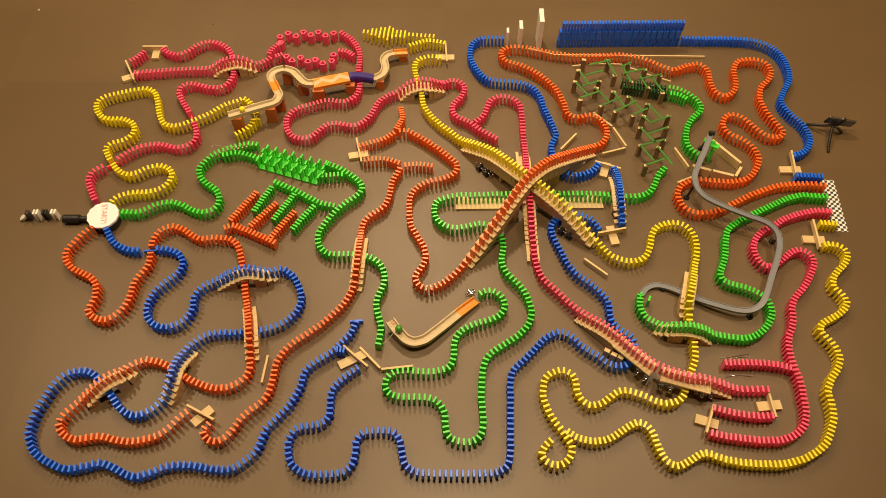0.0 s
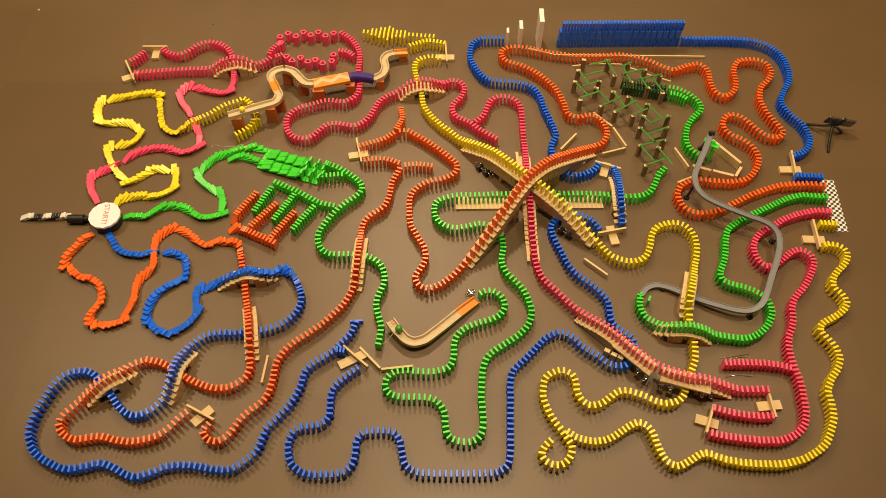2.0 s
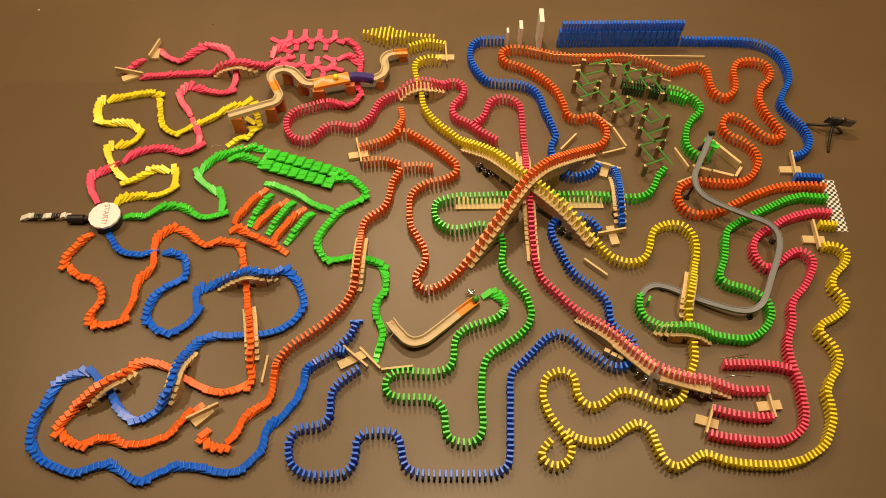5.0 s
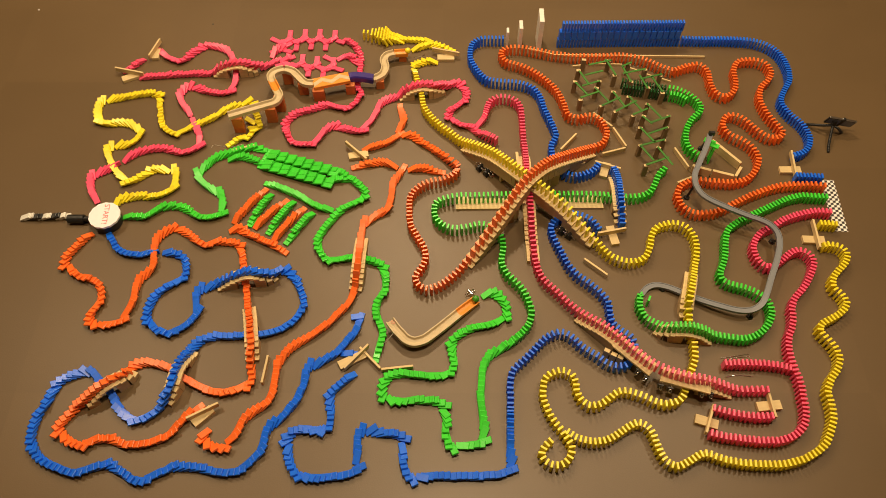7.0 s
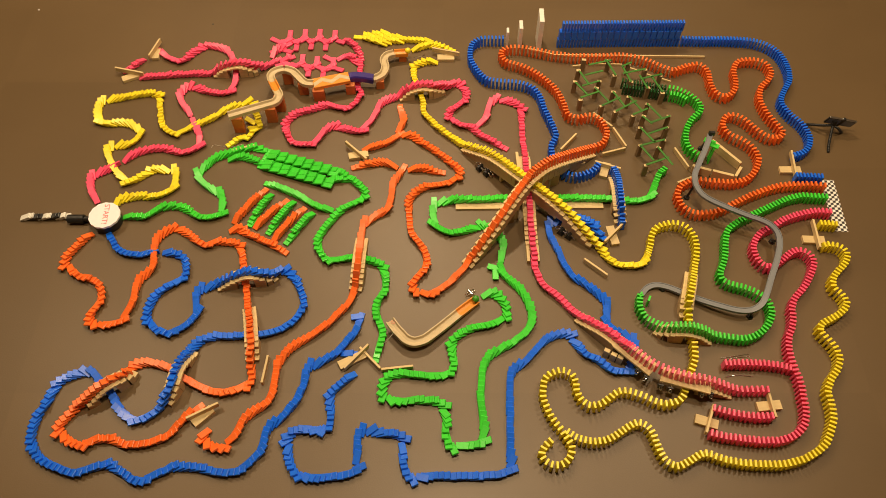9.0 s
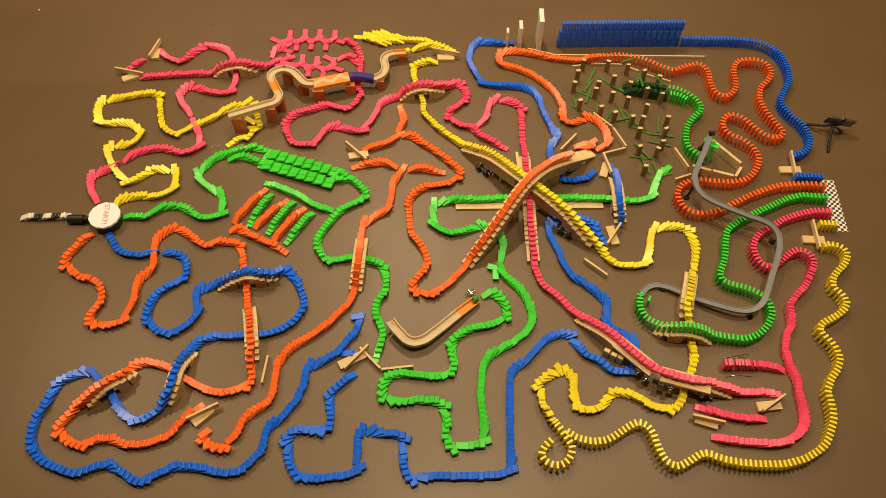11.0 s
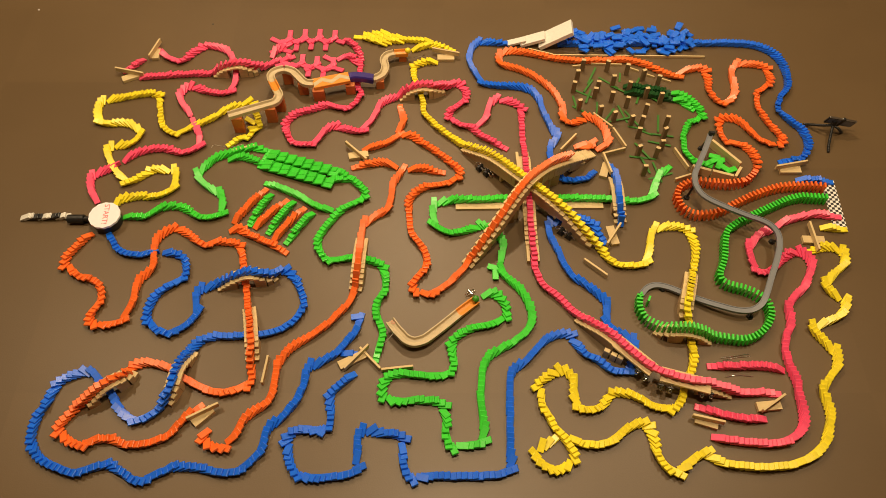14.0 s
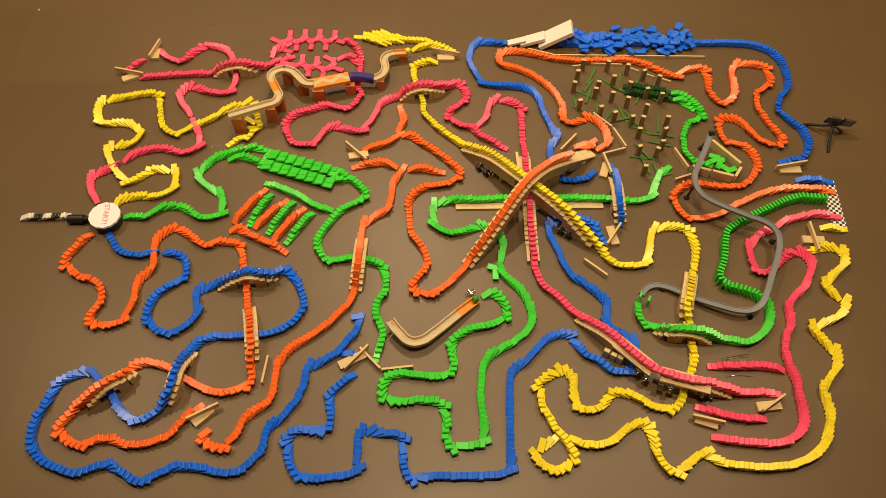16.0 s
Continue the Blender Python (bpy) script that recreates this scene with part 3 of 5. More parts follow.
domino_line("orange", 0.018,
    [(-0.185, 2.170, 0.000, 6.66), (-0.151, 2.170), (-0.107, 2.142), (-0.046, 2.095), (0.014, 2.039, 0.000, 6.84), (0.057, 1.988), (0.049, 1.943), (0.002, 1.913), (-0.056, 1.899), (-0.102, 1.870), (-0.131, 1.827, 0.000, 7.19), (-0.134, 1.757), (-0.128, 1.688), (-0.102, 1.634), (-0.075, 1.582), (-0.067, 1.530, 0.000, 7.64), (-0.084, 1.485), (-0.105, 1.447, 0.000, 7.79), (-0.094, 1.413), (-0.062, 1.396), (-0.030, 1.403), (0.013, 1.430, 0.000, 8.04, 0.018), (0.060, 1.477), (0.095, 1.523, 0.008, 8.24, 0.024)],
    [(0.132, 1.561, 0.045), (0.174, 1.607, 0.085), (0.217, 1.656, 0.120), (0.261, 1.714, 0.150), (0.306, 1.773, 0.168, 8.84, 0.025), (0.352, 1.825, 0.172, 8.96, 0.018), (0.412, 1.882, 0.160), (0.493, 1.959, 0.105, 9.29), (0.564, 2.021, 0.055), (0.631, 2.077, 0.010, 9.54), (0.676, 2.104), (0.701, 2.148), (0.699, 2.196), (0.675, 2.245), (0.632, 2.261), (0.582, 2.248, 0.000, 9.89), (0.542, 2.271), (0.532, 2.328), (0.508, 2.406), (0.463, 2.476), (0.402, 2.536), (0.340, 2.572, 0.000, 10.34), (0.289, 2.594), (0.267, 2.638)],
    [(0.293, 2.676), (0.359, 2.683), (0.437, 2.664), (0.514, 2.642, 0.000, 10.64), (0.617, 2.627), (0.722, 2.627), (0.827, 2.631), (0.916, 2.609, 0.000, 11.29), (0.987, 2.565), (1.047, 2.536), (1.103, 2.558, 0.000, 11.69), (1.170, 2.572), (1.201, 2.529), (1.200, 2.458), (1.214, 2.396, 0.000, 12.14), (1.253, 2.375), (1.297, 2.406), (1.316, 2.465, 0.000, 12.39), (1.321, 2.536), (1.355, 2.591), (1.423, 2.601), (1.471, 2.583, 0.000, 12.79), (1.489, 2.529), (1.467, 2.476)],
    [(1.423, 2.430), (1.400, 2.361), (1.409, 2.288, 0.000, 13.24), (1.433, 2.222), (1.456, 2.164), (1.430, 2.135), (1.383, 2.142, 0.000, 13.49), (1.343, 2.183), (1.306, 2.238), (1.263, 2.264), (1.222, 2.245), (1.206, 2.190, 0.000, 13.64), (1.231, 2.148), (1.274, 2.120), (1.308, 2.079), (1.319, 2.018), (1.294, 1.958, 0.000, 13.89), (1.249, 1.913), (1.187, 1.896), (1.118, 1.899), (1.050, 1.908), (1.001, 1.896), (0.962, 1.867, 0.000, 14.06), (0.949, 1.821)],
    [(0.964, 1.770), (1.004, 1.743), (1.065, 1.743), (1.113, 1.757, 0.000, 14.27), (1.177, 1.793), (1.242, 1.827), (1.306, 1.855), (1.380, 1.878, 0.000, 14.71), (1.451, 1.884), (1.521, 1.884), (1.559, 1.878, 0.000, 15.04)])
domino_line("blue", 0.0185,
    [(-1.332, 1.677, 0.000, 0.2), (-1.318, 1.656), (-1.290, 1.613), (-1.250, 1.582), (-1.203, 1.566), (-1.159, 1.569), (-1.110, 1.574), (-1.061, 1.569), (-1.018, 1.551), (-0.995, 1.510, 0.000, 0.76), (-1.002, 1.467), (-1.031, 1.435), (-1.061, 1.405), (-1.081, 1.369), (-1.092, 1.321), (-1.081, 1.279), (-1.050, 1.247), (-1.006, 1.235), (-0.967, 1.247), (-0.937, 1.274), (-0.922, 1.314, 0.000, 1.29), (-0.925, 1.357), (-0.910, 1.393), (-0.878, 1.418, 0.000, 1.49)],
    [(-0.838, 1.431, 0.015), (-0.788, 1.438, 0.050), (-0.745, 1.448, 0.062), (-0.703, 1.448, 0.062), (-0.666, 1.452, 0.038), (-0.644, 1.470, 0.008, 1.79), (-0.613, 1.482), (-0.571, 1.455), (-0.540, 1.405), (-0.525, 1.357), (-0.534, 1.310), (-0.563, 1.268), (-0.606, 1.240, 0.000, 2.19), (-0.655, 1.224), (-0.705, 1.217), (-0.756, 1.213), (-0.807, 1.213, 0.000, 2.54), (-0.857, 1.201), (-0.891, 1.170, 0.005), (-0.915, 1.119, 0.030), (-0.926, 1.065, 0.058), (-0.930, 1.022, 0.062), (-0.942, 0.990, 0.040), (-0.960, 0.959, 0.008, 2.89)],
    [(-0.985, 0.930), (-1.019, 0.908), (-1.057, 0.904, 0.000, 3.14), (-1.101, 0.928), (-1.132, 0.963), (-1.166, 1.000), (-1.205, 1.038, 0.000, 3.39), (-1.232, 1.059), (-1.274, 1.065), (-1.319, 1.050), (-1.350, 1.016), (-1.366, 0.971), (-1.383, 0.926), (-1.389, 0.880, 0.000, 3.64), (-1.385, 0.835), (-1.363, 0.793), (-1.335, 0.766), (-1.291, 0.742, 0.000, 3.79), (-1.230, 0.721), (-1.176, 0.729), (-1.123, 0.740), (-1.073, 0.725), (-1.031, 0.703), (-0.993, 0.697)],
    [(-0.950, 0.710), (-0.898, 0.730), (-0.825, 0.734, 0.000, 4.29), (-0.748, 0.721), (-0.693, 0.721), (-0.650, 0.747), (-0.617, 0.781), (-0.594, 0.856), (-0.571, 0.882), (-0.546, 0.913), (-0.524, 0.943, 0.000, 4.66), (-0.507, 0.976), (-0.494, 1.011, 0.000, 4.80), (-0.488, 1.046), (-0.474, 1.078), (-0.443, 1.104, 0.000, 4.97), (-0.408, 1.127), (-0.380, 1.154), (-0.359, 1.182, 0.000, 5.17), (-0.336, 1.209), (-0.323, 1.238), (-0.317, 1.256, 0.000, 5.29)])
domino_line("blue", 0.0165,
    [(-0.377, 1.146, 0.000, 5.06), (-0.365, 1.146), (-0.353, 1.144, 0.000, 5.14)])
domino_line("blue", 0.0185,
    [(-0.301, 1.076, 0.000, 5.29), (-0.335, 1.048), (-0.363, 1.023), (-0.384, 0.987), (-0.386, 0.940), (-0.388, 0.896), (-0.419, 0.870, 0.000, 5.59), (-0.457, 0.866), (-0.494, 0.856), (-0.513, 0.821), (-0.512, 0.783), (-0.500, 0.742), (-0.470, 0.716, 0.000, 5.79), (-0.432, 0.704), (-0.367, 0.704), (-0.322, 0.712), (-0.296, 0.742), (-0.289, 0.783), (-0.287, 0.817, 0.000, 6.04), (-0.264, 0.845), (-0.217, 0.849), (-0.169, 0.845), (-0.144, 0.817, 0.000, 6.29), (-0.135, 0.774)],
    [(-0.123, 0.736), (-0.091, 0.712), (-0.026, 0.706), (0.048, 0.706), (0.122, 0.706, 0.000, 6.59), (0.177, 0.712), (0.212, 0.736), (0.223, 0.783, 0.000, 6.79), (0.227, 0.860), (0.231, 0.940), (0.235, 1.023), (0.247, 1.069, 0.000, 7.14), (0.283, 1.104), (0.326, 1.148), (0.369, 1.192), (0.422, 1.215, 0.000, 7.44), (0.462, 1.197), (0.499, 1.157), (0.546, 1.124), (0.582, 1.093), (0.621, 1.082), (0.652, 1.091, 0.000, 7.79), (0.677, 1.126), (0.686, 1.163)],
    [(0.676, 1.197), (0.648, 1.219), (0.621, 1.247), (0.611, 1.288, 0.000, 8.09), (0.611, 1.336), (0.588, 1.379), (0.550, 1.420), (0.507, 1.457, 0.000, 8.34), (0.475, 1.507), (0.452, 1.571), (0.430, 1.632), (0.425, 1.677, 0.000, 8.59), (0.452, 1.713), (0.495, 1.737), (0.544, 1.732), (0.587, 1.710), (0.614, 1.666, 0.000, 8.84)])
domino_line("blue", 0.017,
    [(0.708, 1.691, 0.000, 8.94), (0.710, 1.723, 0.012), (0.704, 1.751, 0.050), (0.704, 1.801, 0.058), (0.709, 1.861, 0.045), (0.713, 1.936, 0.012), (0.708, 1.970, 0.000, 9.19)])
domino_line("blue", 0.017,
    [(0.647, 1.988, 0.000, 9.29), (0.612, 1.952), (0.552, 1.931), (0.506, 1.943), (0.480, 1.976), (0.461, 2.030), (0.459, 2.092, 0.000, 9.59), (0.483, 2.151), (0.463, 2.238), (0.443, 2.304), (0.430, 2.372, 0.000, 9.99), (0.396, 2.430), (0.334, 2.458), (0.258, 2.465), (0.194, 2.483, 0.000, 10.29), (0.150, 2.547), (0.125, 2.620), (0.135, 2.702), (0.176, 2.740, 0.000, 10.64), (0.229, 2.744), (0.282, 2.744, 0.000, 10.79)])
domino_line("blue", 0.015,
    [(1.126, 2.744, 0.000, 11.99), (1.214, 2.740), (1.320, 2.740), (1.425, 2.732, 0.000, 12.29), (1.499, 2.706), (1.551, 2.649), (1.570, 2.565), (1.561, 2.476, 0.000, 12.69), (1.519, 2.406), (1.490, 2.338), (1.511, 2.271), (1.547, 2.215, 0.000, 12.99), (1.564, 2.142), (1.543, 2.079), (1.504, 2.048), (1.476, 2.039, 0.000, 13.24)])
domino_line("blue", 0.015,
    [(1.458, 1.931, 0.000, 13.31), (1.509, 1.928), (1.560, 1.925, 0.000, 13.44)])
domino_line("dark green", 0.014,
    [(0.809, 2.469, 0.000, 10.79), (0.869, 2.455), (0.930, 2.441), (0.994, 2.427, 0.000, 10.99)])
domino_line("dark green", 0.014,
    [(0.810, 2.434, 0.000, 10.79), (0.869, 2.420), (0.930, 2.406), (0.994, 2.392, 0.000, 10.99)])
domino_line("green", 0.015,
    [(1.013, 2.389, 0.000, 10.99), (1.047, 2.379), (1.074, 2.358, 0.000, 11.14)])
for steps in BRIDGES:
    stair_bridge(steps)

MOVES = []   # thing or part, rows of time and pose


def plank_mesh(length, thick=0.008, tall=0.0235, mat=None):
    return to_mesh("plank", box(-length / 2, length / 2, -thick / 2, thick / 2, 0, tall, 0.0006), mat or WOOD)


def span(a, b):
    """Middle, length and turn of a stretch from a to b."""
    return (a[0] + b[0]) / 2, (a[1] + b[1]) / 2, math.hypot(b[0] - a[0], b[1] - a[1]), math.degrees(math.atan2(b[1] - a[1], b[0] - a[0]))


# ---- long board under the green line, side planks along the pink ramp ----
def flat_board(a, b, wide, thick, shift=0.0):
    x, y, n, r = span(a, b)
    ob = new("wooden_plank", to_mesh("wooden_plank", box(-n / 2, n / 2, shift - wide / 2, shift + wide / 2, 0, thick, 0.0006), WOOD))
    ob.matrix_world = pose(x, y, 0, 0, 0, r)
    return tagged(ob, "long flat pale wooden board lying under green dominoes", "plank", "wooden planks")


flat_board((0.051, 1.813, 0.000), (0.258, 1.816, 0.000), 0.052, 0.0095, -0.004)
flat_board((0.425, 1.819, 0.000), (0.651, 1.819, 0.000), 0.052, 0.0095, -0.004)


def loose_plank(a, b, tall=0.0235, thick=0.008, label="pale wooden plank standing on its long edge on the floor"):
    x, y, n, r = span(a, b)
    ob = new("wooden_plank", plank_mesh(n, thick, tall))
    ob.matrix_world = pose(x, y, 0, 0, 0, r)
    return tagged(ob, label, "plank", "wooden planks")


for a, b in (((-0.635, 1.029, 0.020), (-0.626, 1.134, 0.020)), ((-0.299, 1.165, 0.020), (-0.222, 1.084, 0.020)), ((-0.218, 1.080, 0.020), (-0.106, 1.093, 0.020)),
             ((0.546, 1.540, 0.020), (0.627, 1.467, 0.020)), ((0.675, 2.064, 0.020), (0.777, 2.095, 0.020)), ((0.781, 2.104, 0.020), (0.738, 2.209, 0.020)),
             ((0.734, 2.216, 0.020), (0.661, 2.295, 0.020)), ((0.500, 2.086, 0.020), (0.575, 2.174, 0.020)), ((0.986, 2.095, 0.020), (1.028, 1.991, 0.020)),
             ((0.510, 1.985, 0.020), (0.596, 2.015, 0.020)),
             ((-0.893, 2.082, 0.020), (-0.794, 2.114, 0.020))):
    loose_plank(a, b)
for a, b in (((0.599, 2.596, 0.005), (0.644, 2.603, 0.005)), ((0.687, 2.614, 0.005), (0.828, 2.607, 0.005)),
             ((0.847, 2.592, 0.005), (0.901, 2.566, 0.005)), ((0.920, 2.552, 0.005), (0.968, 2.527, 0.005)), ((0.997, 2.516, 0.005), (1.038, 2.498, 0.005))):
    loose_plank(a, b, 0.010, 0.006, "thin pale wooden strip lying beside orange dominoes")
for a, b in (((1.146, 2.122, 0.040), (1.242, 1.996, 0.040)), ((1.238, 1.975, 0.040), (1.205, 1.927, 0.040)), ((1.117, 1.957, 0.040), (1.198, 1.930, 0.040)), ((1.038, 1.984, 0.040), (1.110, 1.957, 0.040))):
    loose_plank(a, b, 0.042, 0.012, "pale wooden block standing on edge in a small pen")
for a, b in (((0.401, 2.710, 0.010), (0.513, 2.672, 0.010)), ((0.512, 2.668, 0.010), (1.221, 2.657, 0.010))):
    loose_plank(a, b, 0.012, 0.006, "long thin pale wooden rail lying on the floor")
for a, b in (((0.313, 2.074, 0.030), (0.319, 1.912, 0.030)), ((0.356, 2.074, 0.030), (0.357, 1.971, 0.030)), ((0.330, 1.735, 0.020), (0.331, 1.530, 0.020)), ((0.366, 1.693, 0.020), (0.368, 1.530, 0.020))):
    loose_plank(a, b, 0.02, 0.012, "long pale wooden plank beside a pink domino ramp")
knocked = loose_plank((0.968, 1.909, 0.015), (1.037, 1.941, 0.015))
MOVES.append((knocked, [(0, knocked.matrix_world.copy()), (9.4, knocked.matrix_world.copy()), (9.7, pose(0.997, 1.941, 0.000, 0, 0, 20)), (16, pose(0.997, 1.941, 0.000, 0, 0, 20))]))


def upright_board(x, y, z, r, wide, tall):
    ob = new("upright_board", to_mesh("upright_board", box(-wide / 2, wide / 2, -0.006, 0.006, 0, tall, 0.0008), BEECH))
    ob.matrix_world = pose(x, y, 0, 0, 0, r)
    tagged(ob, "upright tan wooden board propping up the tall orange bridge", "board", "bridge props")


upright_board(0.259, 1.721, 0.150, 20, 0.05, 0.082)
upright_board(0.452, 1.910, 0.150, 20, 0.05, 0.072)


def deck_board(a, b, wide, shift):
    x, y, n, t = span(a, b)
    ob = new("deck_board", to_mesh("deck_board", box(-n / 2, n / 2, shift - wide / 2, shift + wide / 2, -0.010, 0, 0.0008), WOOD))
    ob.matrix_world = pose(x, y, 0.0672, 0, 0, t)
    tagged(ob, "wide pale wooden deck board under a line of pink dominoes", "board", "bridge decks")


deck_board((0.619, 1.171, 0.058), (0.733, 1.057, 0.058), 0.056, -0.002)
deck_board((0.755, 1.046, 0.058), (0.920, 0.998, 0.058), 0.056, -0.002)


# ---- gates: a plank on edge that turns on a low base ----
def gate(a, b, base_a, base_b, t, end_a, end_b):
    x, y, n, r = span(base_a, base_b)
    root = thing("swing_gate", x, y, 0, "pale wooden plank balanced on edge across a flat wooden base", "gate", "wooden gates")
    part("base", box(-n / 2, n / 2, -0.0165, 0.0165, 0, 0.015, 0.0006), WOOD, root, m=pose(0, 0, 0, 0, 0, r))
    u, v, n, r = span(a, b)
    w, q, _, r2 = span(end_a, end_b)
    r2 += 180 * round((r - r2) / 180)
    first, last = pose(u - x, v - y, 0.0152, 0, 0, r), pose(w - x, q - y, 0.0152, 0, 0, r2)
    arm = part("swing_plank", plank_mesh(max(n, 0.105)), None, root, m=first)
    half = pose((u + w) / 2 - x, (v + q) / 2 - y, 0.0152, 0, 0, (r + r2) / 2)
    t -= 0.17
    MOVES.append((arm, [(0, first), (t, first), (t + 0.08, half), (t + 0.18, last), (16, last)]))


gate((-1.402, 2.695, 0.030), (-1.286, 2.695, 0.030), (-1.340, 2.640, 0.015), (-1.342, 2.704, 0.015), 2.79, (-1.363, 2.625, 0.030), (-1.329, 2.756, 0.030))
gate((-1.460, 2.603, 0.030), (-1.394, 2.480, 0.030), (-1.462, 2.506, 0.015), (-1.390, 2.542, 0.015), 2.99, (-1.488, 2.555, 0.030), (-1.373, 2.526, 0.030))
gate((-0.877, 0.942, 0.030), (-0.776, 0.890, 0.030), (-0.852, 0.883, 0.015), (-0.796, 0.939, 0.015), 4.42, (-0.869, 0.896, 0.030), (-0.774, 0.948, 0.030))
gate((-0.357, 1.165, 0.030), (-0.265, 1.084, 0.030), (-0.370, 1.097, 0.015), (-0.278, 1.145, 0.015), 5.38, (-0.347, 1.080, 0.030), (-0.270, 1.167, 0.030))
gate((-0.370, 2.137, 0.030), (-0.340, 2.007, 0.030), (-0.400, 2.056, 0.015), (-0.317, 2.071, 0.015), 6.6, (-0.407, 2.111, 0.030), (-0.328, 2.031, 0.030))
gate((0.011, 2.730, 0.030), (0.018, 2.599, 0.030), (-0.026, 2.648, 0.015), (0.053, 2.648, 0.015), 6.77, (-0.045, 2.684, 0.030), (0.071, 2.654, 0.030))
gate((0.608, 1.649, 0.030), (0.722, 1.673, 0.030), (0.663, 1.697, 0.015), (0.678, 1.611, 0.015), 9.07, (0.638, 1.599, 0.030), (0.706, 1.700, 0.030))
gate((0.636, 2.010, 0.030), (0.738, 1.971, 0.030), (0.665, 1.947, 0.015), (0.690, 2.019, 0.015), 9.42, (0.675, 2.062, 0.030), (0.700, 1.947, 0.030))
gate((1.124, 1.004, 0.030), (1.130, 0.898, 0.030), (1.084, 0.944, 0.015), (1.168, 0.952, 0.015), 9.97, (1.090, 0.922, 0.030), (1.184, 0.983, 0.030))
gate((0.928, 0.944, 0.030), (0.884, 0.845, 0.030), (0.863, 0.903, 0.015), (0.937, 0.879, 0.015), 10.32, (0.850, 0.908, 0.030), (0.956, 0.882, 0.030))
gate((1.471, 2.068, 0.030), (1.458, 1.929, 0.030), (1.409, 1.983, 0.015), (1.498, 1.983, 0.015), 13.5, (1.399, 1.986, 0.030), (1.514, 2.010, 0.030))
gate((1.469, 1.714, 0.030), (1.463, 1.583, 0.030), (1.417, 1.635, 0.015), (1.503, 1.632, 0.015), 13.62, (1.454, 1.700, 0.030), (1.458, 1.578, 0.030))


# ---- starting disc, plunger and the black and white dominoes ----
x, y = -1.347, 1.724
disc = thing("start_disc", x, y, 0, "round white scalloped lid with pink lettering on a black base", "start plate")
bm = bmesh.new()
lid = [bm.verts.new(((0.061 + 0.0011 * math.cos(14 * a)) * math.cos(a), (0.061 + 0.0011 * math.cos(14 * a)) * math.sin(a), 0.042)) for a in [2 * math.pi * k / 112 for k in range(112)]]
face = bm.faces.new(lid)
for v in [g for g in bmesh.ops.extrude_face_region(bm, geom=[face])["geom"] if isinstance(g, bmesh.types.BMVert)]:
    v.co.z += 0.010
bmesh.ops.recalc_face_normals(bm, faces=bm.faces)
part("lid", bm, CARD, disc, "white scalloped card lid")
bm = bmesh.new()
bmesh.ops.create_cone(bm, cap_ends=True, segments=64, radius1=0.056, radius2=0.056, depth=0.042, matrix=pose(0, 0, 0.021))
bmesh.ops.bevel(bm, geom=[e for e in bm.edges if abs(e.verts[0].co.z - e.verts[1].co.z) < 1e-5], offset=0.002, segments=2, affect="EDGES")
part("base", bm, BLACK, disc, "black plastic base")
curve = bpy.data.curves.new("lettering", "FONT")
curve.body, curve.size, curve.align_x, curve.align_y, curve.extrude = "START!", 0.030, "CENTER", "CENTER", 0.0002
curve.materials.append(INK)
letters = new("lettering", curve)
letters.parent = disc
letters.matrix_basis = pose(0.004, 0.004, 0.0524, 0, 0, -80)
MOVES.append((disc, [(0, disc.matrix_world.copy()), (0.28, disc.matrix_world.copy()), (0.42, pose(x + 0.006, y, 0, 0, 0, -5)), (16, pose(x + 0.006, y, 0, 0, 0, -5))]))

x, y = -1.464, 1.728
rod = thing("plunger", x, y, 0, "black plastic plunger lying between white dominoes and the disc", "plunger")
bm = bmesh.new()
bmesh.ops.create_cone(bm, cap_ends=True, segments=24, radius1=0.018, radius2=0.018, depth=0.066, matrix=pose(-0.02, 0, 0.018, 0, 90, 0))
bmesh.ops.bevel(bm, geom=[e for e in bm.edges if abs(e.verts[0].co.x - e.verts[1].co.x) < 1e-5], offset=0.0015, segments=2, affect="EDGES")
part("barrel", bm, BLACK, rod)
bm = bmesh.new()
bmesh.ops.create_cone(bm, cap_ends=True, segments=24, radius1=0.011, radius2=0.011, depth=0.05, matrix=pose(0.034, 0, 0.018, 0, 90, 0))
part("shaft", bm, BLACK, rod)
bm = bmesh.new()
box(-0.018, 0.018, -0.014, 0.014, 0, 0.003, 0.0005, bm)
part("foot", bm, BLACK, rod)
MOVES.append((rod, [(0, pose(x, y, 0)), (0.24, pose(x, y, 0)), (0.36, pose(x + 0.018, y, 0)), (16, pose(x + 0.018, y, 0))]))

x, y = -1.700, 1.740
u, v = -1.538, 1.746
starter = thing("domino_line", x, y, 0, "short row of white and black dominoes tipping over towards a plunger", "dominoes", "domino lines")
for k, c in enumerate(("white", "white", "black", "black", "white", "white", "black", "black", "white", "white")):
    f = (k + 0.25 * (1 - k % 2)) / 9.25
    ob = part("domino", DOMINO[c], None, starter)
    m = pose((u - x) * f, (v - y) * f, 0, 0, 0, RNG.uniform(-4, 4))
    lean = 66 if k < 9 else 80
    if k < 3:
        now = m @ pose(0, 0, 0, 0, (58, 40, 14)[k], 0)
        ob.matrix_basis = now
        MOVES.append((ob, [(0, now), (0.18, m @ pose(0, 0, 0, 0, lean, 0)), (16, m @ pose(0, 0, 0, 0, lean, 0))]))
    else:
        fall(ob, m, 0.03 * (k - 2), lean, 0.8)


